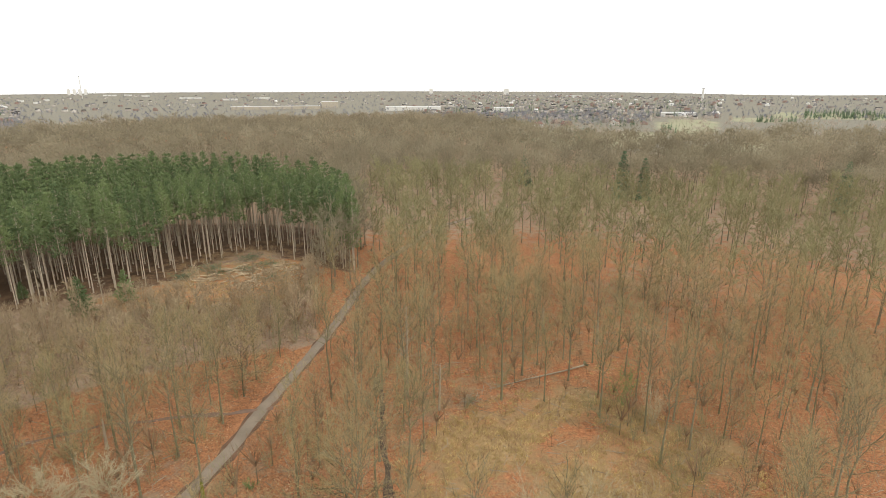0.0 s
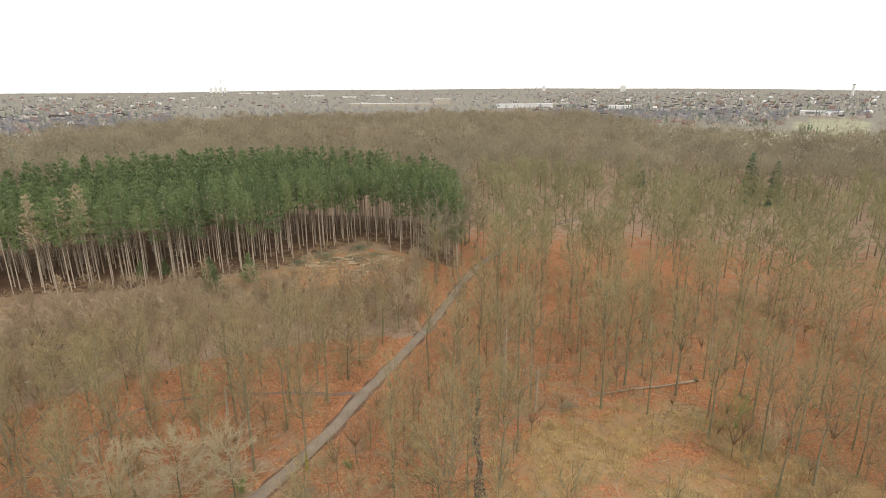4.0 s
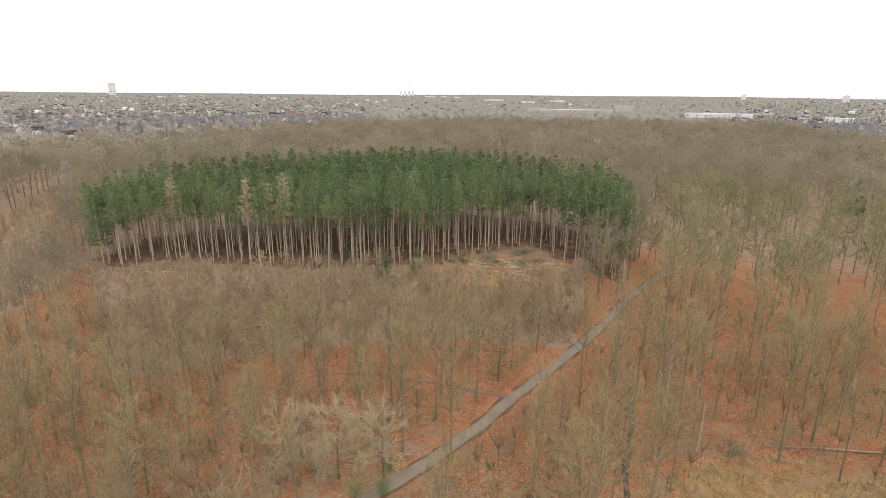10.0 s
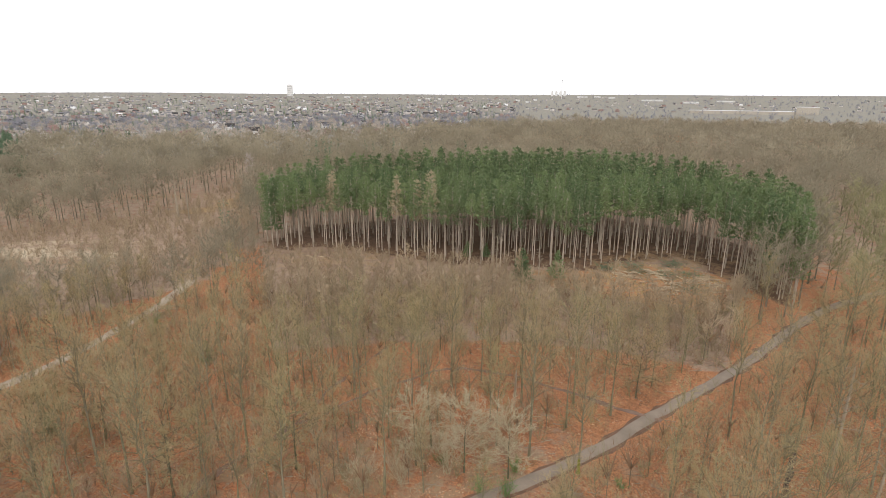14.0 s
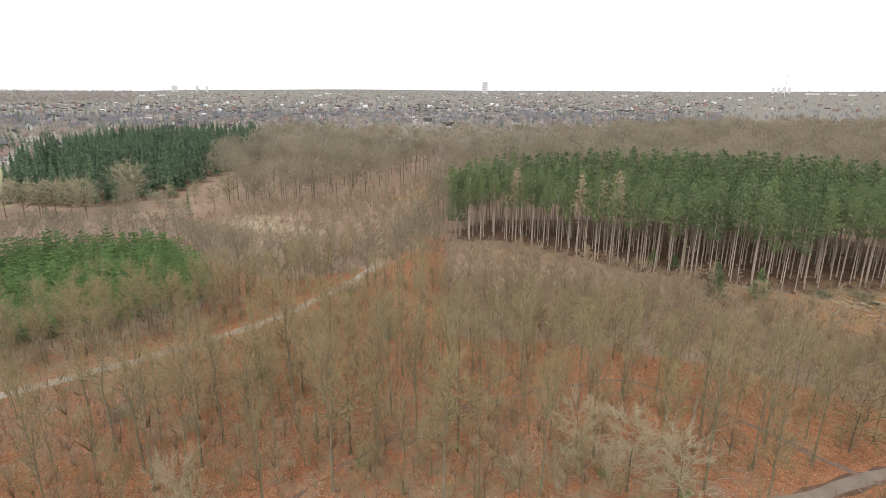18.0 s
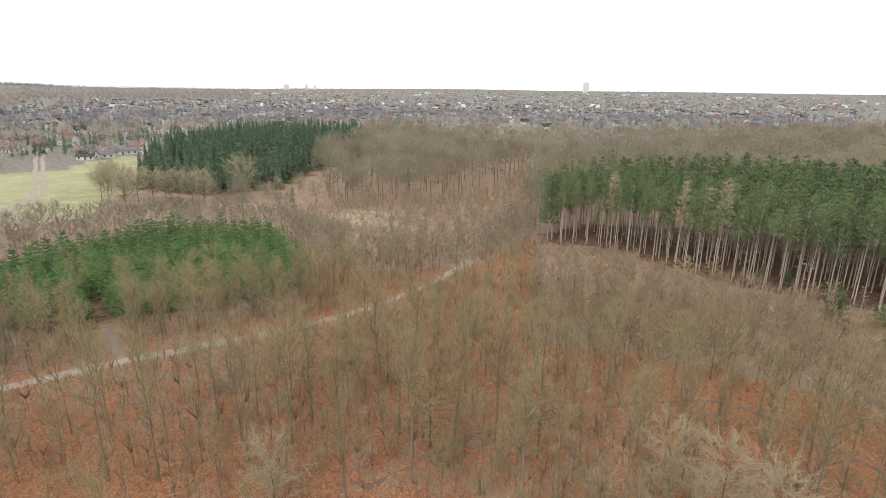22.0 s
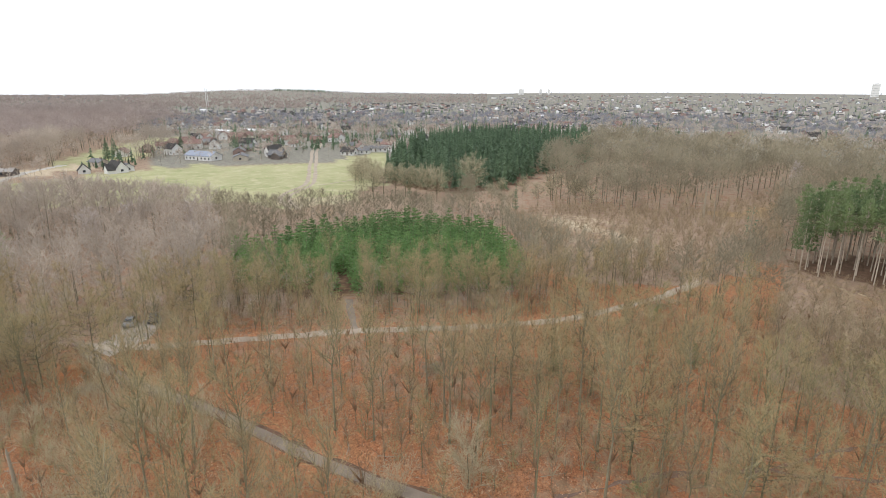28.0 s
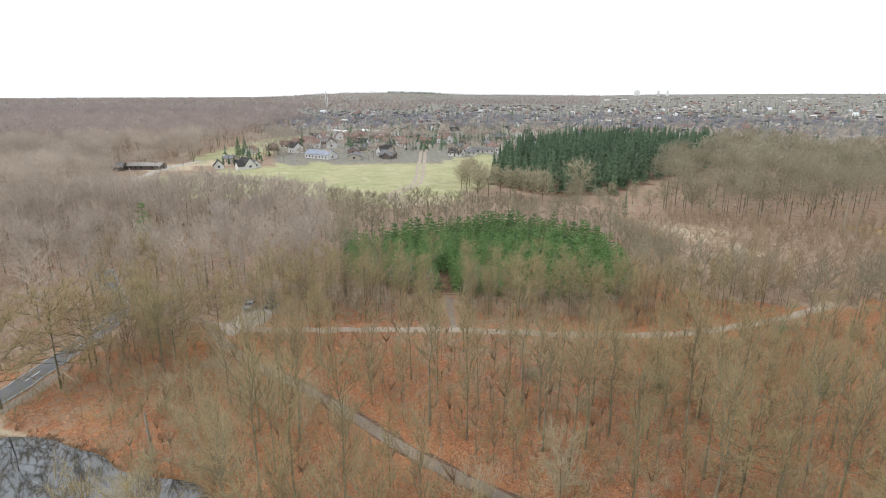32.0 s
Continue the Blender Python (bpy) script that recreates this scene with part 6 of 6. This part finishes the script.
def far_town():
    """Houses too far off to pick out singly: gabled bodies, one mesh for each colour of roof."""
    sets = {}
    n = 5200
    r = 640 * (3300 / 640) ** hr.random(n)
    a = np.radians(hr.uniform(-45, 123, n))
    X, Y = -r * np.sin(a), r * np.cos(a)
    ok = town_ok(X, Y, 780, 3300) & (wobble(X, Y, 130, 0.7) > -0.9) | ((r > 1500) & (hr.random(n) < 0.25) & (a < radians(90)))
    roofs = [M_ROOF_RED, M_ROOF_GREY, M_ROOF_DARK, M_ROOF_PALE]
    for x, y, rr_ in zip(X[ok], Y[ok], r[ok]):
        k = int(hr.choice(4, p=[0.14, 0.40, 0.43, 0.03]))
        V, F, I = sets.setdefault(k, ([], [], []))
        w, d, h, s = hr.uniform(8, 13), hr.uniform(6.5, 9), hr.uniform(2.6, 4.6), hr.uniform(1.5, 3.2)
        t = hr.random() * 3.14
        c, sn, z = math.cos(t), math.sin(t), float(ground_z(x, y))
        b = len(V)
        for px, py, pz in ((-1, -1, 0), (1, -1, 0), (1, 1, 0), (-1, 1, 0), (-1, -1, h), (1, -1, h), (1, 1, h), (-1, 1, h), (-1, 0, h + s), (1, 0, h + s)):
            px, py = px * w / 2, py * d / 2
            V.append((x + px * c - py * sn, y + px * sn + py * c, z + pz))
        for q in ((0, 1, 5), (0, 5, 4), (1, 2, 6), (1, 6, 5), (2, 3, 7), (2, 7, 6), (3, 0, 4), (3, 4, 7), (4, 8, 7), (5, 6, 9)):
            F.append(tuple(b + i for i in q))
            I.append(0)
        for q in ((4, 5, 9), (4, 9, 8), (6, 7, 8), (6, 8, 9)):
            F.append(tuple(b + i for i in q))
            I.append(1)
    for k, (V, F, I) in sets.items():
        wall = (M_BRICK, M_FAR_WALL, M_FAR_WALL, M_WHITE)[k]
        tagged(new("distant_houses", mesh_of("distant_houses", V, F, [wall, roofs[k]], I)), ("red-roofed houses of the distant town", "grey-roofed houses of the distant town", "dark-roofed houses of the distant town", "pale-roofed sheds of the distant town")[k], "houses", kind="stuff")


far_town()


def at(az, r):
    return -r * math.sin(radians(az)), r * math.cos(radians(az))


def hall(az0, az1, r, depth, h, wall, label, name="industrial_hall", lift=0.0):
    """A long flat-roofed building between two bearings."""
    x0, y0 = at(az0, r)
    x1, y1 = at(az1, r)
    L = math.hypot(x1 - x0, y1 - y0)
    root = tagged(new(name), label, "building", "industrial halls")
    mx, my = (x0 + x1) / 2, (y0 + y1) / 2
    root.matrix_world = pose(mx, my, float(ground_z(mx, my)) + lift, 0, 0, math.degrees(math.atan2(y1 - y0, x1 - x0)))
    bm = bmesh.new()
    box(bm, -L / 2, -depth / 2, -2, L / 2, depth / 2, h)
    part_bm("wall", bm, wall, root)
    bm = bmesh.new()
    box(bm, -L / 2 - 0.5, -depth / 2 - 0.5, h, L / 2 + 0.5, depth / 2 + 0.5, h + 0.6)
    part_bm("roof", bm, M_ROOF_PALE, root)
    if r > 1000:
        return
    bm = bmesh.new()
    for i in range(int(L / 9)):
        x = -L / 2 + 4.5 + i * 9
        for s in (-1, 1):
            box(bm, x - 2.6, s * (depth / 2 + 0.05) - 0.1, h * 0.45, x + 2.6, s * (depth / 2 + 0.05) + 0.1, h * 0.7)
    part_bm("window_band", bm, M_GLASS, root)


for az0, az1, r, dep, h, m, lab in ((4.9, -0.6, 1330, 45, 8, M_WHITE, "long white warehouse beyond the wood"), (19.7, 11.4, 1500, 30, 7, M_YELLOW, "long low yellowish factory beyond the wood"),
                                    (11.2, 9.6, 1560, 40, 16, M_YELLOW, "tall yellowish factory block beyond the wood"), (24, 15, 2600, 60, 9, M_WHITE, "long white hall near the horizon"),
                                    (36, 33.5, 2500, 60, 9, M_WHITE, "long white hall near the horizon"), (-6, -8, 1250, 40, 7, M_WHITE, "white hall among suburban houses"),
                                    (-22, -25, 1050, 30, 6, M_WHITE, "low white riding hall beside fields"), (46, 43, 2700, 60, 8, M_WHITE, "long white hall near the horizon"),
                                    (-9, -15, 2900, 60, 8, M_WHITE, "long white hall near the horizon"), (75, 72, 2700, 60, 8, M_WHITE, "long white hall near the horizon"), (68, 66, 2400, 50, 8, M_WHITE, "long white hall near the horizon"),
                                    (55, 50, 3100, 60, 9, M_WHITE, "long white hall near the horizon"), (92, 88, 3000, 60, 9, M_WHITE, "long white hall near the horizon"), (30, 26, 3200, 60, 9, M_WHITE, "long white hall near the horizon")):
    if r < 2000:
        hall(az0, az1, r, dep, h, m, lab)
        continue
    step = (az0 - az1) / 3
    for k in range(3):
        hall(az0 - step * (k + 0.25 * hr.random()), az0 - step * (k + 0.45 + 0.35 * hr.random()), r + hr.uniform(-250, 250), dep * 0.5, hr.uniform(4, 6.5), m, lab)


def tower(az, r, w, d, top, label, name="tower_block", wall=None):
    """A high block that stands above the horizon, with bands of windows."""
    x, y = at(az, r)
    z = float(ground_z(x, y))
    root = tagged(new(name), label, "tower")
    root.matrix_world = pose(x, y, z, 0, 0, az)
    H = top - z
    bm = bmesh.new()
    box(bm, -w / 2, -d / 2, -2, w / 2, d / 2, H)
    box(bm, -w / 4, -d / 4, H, w / 4, d / 4, H + 4)
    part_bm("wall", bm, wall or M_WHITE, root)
    for i in range(int(H / 12) if name == "tower_block" and H > 45 else 0):
        bm = bmesh.new()
        box(bm, -w / 2 + 2, -d / 2 - 0.15, 6 + i * 12, w / 2 - 2, -d / 2 + 0.1, 6.8 + i * 12)
        part_bm("window_band", bm, M_GLASS, root)


tower(58.25, 3600, 34, 26, 45 + 3600 * math.tan(radians(0.66)), "pale high-rise block above the horizon")
tower(0.3, 3400, 22, 20, 50, "pale tower block on the horizon")
tower(-7.2, 3300, 30, 20, 48, "pale tower block on the horizon")
tower(87.6, 3800, 34, 20, 58, "white tower block on the horizon")
tower(85.7, 3800, 16, 16, 58, "white tower block on the horizon")
tower(84.9, 3800, 14, 16, 56, "white tower block on the horizon")
for k in range(4):
    tower(31.2 + 0.4 * k, 3900, 15, 18, 58, "white silo block on the horizon", "silo")


def mast(az, r, top, radius, label, name):
    x, y = at(az, r)
    z = float(ground_z(x, y))
    root = tagged(new(name), label, "chimney")
    root.location = (x, y, z)
    g = Grower(1)
    g.tube([(0, 0, 0), (0, 0, (top - z) * 0.5), (0, 0, top - z)], [radius, radius * 0.85, radius * 0.7], 10)
    part("shaft", mesh_of("shaft", [tuple(v) for v in g.v], g.f, [M_WHITE], smooth=True), root)
    g = Grower(1)
    g.tube([(0, 0, top - z - 0.5), (0, 0, top - z + 1.5)], [radius, radius], 10)
    part("cap", mesh_of("cap", [tuple(v) for v in g.v], g.f, [M_ROOF_GREY], smooth=True), root)


mast(-25.4, 2600, 46, 5.0, "pale water tower on the horizon", "water_tower")
mast(118.05, 1500, 48, 0.9, "slim white chimney before a wooded ridge", "tall_chimney")
mast(117.9, 1506, 46, 0.8, "slim white chimney before a wooded ridge", "tall_chimney")
mast(31.5, 3000, 110, 1.6, "thin pale mast above the horizon", "radio_mast")

# dark conifers among the gardens, and dark far plantations
cn = 6500
cr, ca = 430 * (2600 / 430) ** hr.random(cn), np.radians(hr.uniform(-44, 126, cn))
cx, cy = -cr * np.sin(ca), cr * np.cos(ca)
ok = town_ok(cx, cy, 430, 2600)
places = [(x, y, 0.32 + 0.42 * hr.random() ** 2, hr.random() * 6.28, hr.integers(4)) for x, y in zip(cx[ok], cy[ok])]
for az0, az1, r0, r1, n in ((-40, -33.5, 1000, 1250, 160), (-33, -30, 880, 930, 30), (-23.5, -22, 590, 640, 14), (-16, -13, 500, 560, 40), (106.5, 112, 3900, 4300, 160), (-10, -6, 480, 540, 25), (40, 58, 275, 340, 30), (112, 116, 420, 520, 8), (123, 128, 380, 440, 8), (104, 110, 440, 560, 22), (94, 104, 480, 640, 40), (100, 116, 430, 760, 60)):
    for i in range(n):
        x, y = at(hr.uniform(az0, az1), hr.uniform(r0, r1))
        places.append((x, y, 0.98 + 0.10 * hr.random() if r0 == 275 else 0.42 + 0.25 * hr.random() if r0 < 2000 else 1.0, hr.random() * 6.28, hr.integers(4)))


SPRUCES_FAR = [far_conifer(870 + i, 19, 30) for i in range(4)]
scatter("distant_conifers", SPRUCES_FAR, places, M_BARK_FAR, M_SPRUCE, "dark green conifers in gardens and far plantations", "trees")
hedge = [(x, y, 0.28 + 0.06 * hr.random(), x, 1) for x, y in zip(np.linspace(-300, -322, 9), np.linspace(-240, -222, 9))]
scatter("conifer_row", SPRUCES_LOW, hedge, M_BARK_FAR, M_SPRUCE, "row of small clipped conifers beside the yard", "trees")


gardens = spots(104, 2400, (-1000, -520), (480, 1000), 6.5, lambda x, y: town_ok(x, y, 345, 1000) & ~inside(MEADOW, x, y), 20)
gardens += spots(105, 200, (-430, -330), (-250, -60), 6, lambda x, y: ~inside(MEADOW, x, y) & ~inside(STRIP, x, y) & ~inside(SPRUCE_STAND, x, y) & (near_line(FIELD_TRACK, x, y) > 6) & (np.hypot(x, y) > 345), 20)
gardens = [(x, y) for x, y in gardens if not any(inside(STRIP, x * k, y * k) for k in (1.04, 1.08, 1.12, 1.16)) and not (math.hypot(x, y) < 520 and 104 < bearing(x, y) < 124 and hr.random() < 0.55)]
# gardens beyond 640 m take the branch colour with haze mixed in
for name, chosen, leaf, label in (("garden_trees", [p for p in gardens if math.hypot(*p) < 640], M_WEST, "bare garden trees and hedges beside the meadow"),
                                  ("suburb_trees", [p for p in gardens if math.hypot(*p) >= 640], M_WOOD_HAZY, "bare garden trees and hedges between houses")):
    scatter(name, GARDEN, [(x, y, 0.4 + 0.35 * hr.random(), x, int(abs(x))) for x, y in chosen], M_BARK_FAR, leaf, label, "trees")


# ---- parked car in the lay-by ----
def car(x, y, turn, paint, label):
    root = tagged(new("car"), label, "car", "parked cars")
    root.matrix_world = pose(x, y, float(ground_z(x, y)) + 0.1, 0, 0, turn)
    prof = [(-2.1, 0.35), (-2.15, 0.75), (-1.9, 0.95), (-1.45, 1.0), (-1.0, 1.42), (0.5, 1.45), (1.15, 0.98), (2.0, 0.85), (2.15, 0.6), (2.1, 0.32)]
    bm = bmesh.new()
    sides = []
    for s in (-1, 1):
        sides.append([bm.verts.new((px, s * (0.86 if pz < 1.1 else 0.68), pz)) for px, pz in prof])
    n = len(prof)
    for i in range(n):
        bm.faces.new((sides[0][i], sides[0][(i + 1) % n], sides[1][(i + 1) % n], sides[1][i]))
    bm.faces.new(sides[0])
    bm.faces.new(sides[1][::-1])
    bmesh.ops.recalc_face_normals(bm, faces=bm.faces)
    part_bm("body", bm, paint, root)
    for name, pts in (("windscreen", [(0.58, 1.40), (1.10, 1.03)]), ("rear_window", [(-1.05, 1.37), (-1.40, 1.05)])):
        bm = bmesh.new()
        sgn = 1 if pts[0][0] > 0 else -1
        (ax, az_), (bx, bz) = pts
        vs = [bm.verts.new(p) for p in ((ax + 0.04 * sgn, -0.62, az_), (ax + 0.04 * sgn, 0.62, az_), (bx + 0.06 * sgn, 0.76, bz), (bx + 0.06 * sgn, -0.76, bz))]
        bm.faces.new(vs)
        part_bm(name, bm, M_GLASS, root)
    for s in (-1, 1):
        bm = bmesh.new()
        vs = [bm.verts.new(p) for p in ((-1.2, s * 0.86, 1.03), (0.95, s * 0.86, 1.03), (0.42, s * 0.72, 1.38), (-0.92, s * 0.72, 1.38))]
        bm.faces.new(vs)
        part_bm("side_window", bm, M_GLASS, root)
        for wx in (-1.3, 1.35):
            g = Grower(2)
            g.tube([(wx, s * 0.70, 0.32), (wx, s * 0.92, 0.32)], [0.32, 0.32], 14)
            tyre = part("wheel", mesh_of("wheel", [tuple(v) for v in g.v], g.f, [M_ROOF_DARK], smooth=True), root)
            g = Grower(2)
            g.tube([(wx, s * 0.90, 0.32), (wx, s * 0.93, 0.32), (wx, s * 0.935, 0.32)], [0.2, 0.2, 0.01], 12)
            part("rim", mesh_of("rim", [tuple(v) for v in g.v], g.f, [M_ROOF_PALE]), tyre)


M_CAR = surface("grey_car_paint", (0.30, 0.31, 0.33), (0.27, 0.28, 0.30), 0.3, 2, rough=0.3, spec=0.6)
M_CAR_DARK = surface("dark_car_paint", (0.05, 0.055, 0.065), (0.04, 0.045, 0.05), 0.3, 2, rough=0.3, spec=0.6)
car(-94.5, -71.3, 20, M_CAR, "grey car parked on a gravel lay-by")
car(-96.5, -67.6, 25, M_CAR_DARK, "dark car parked on a gravel lay-by")
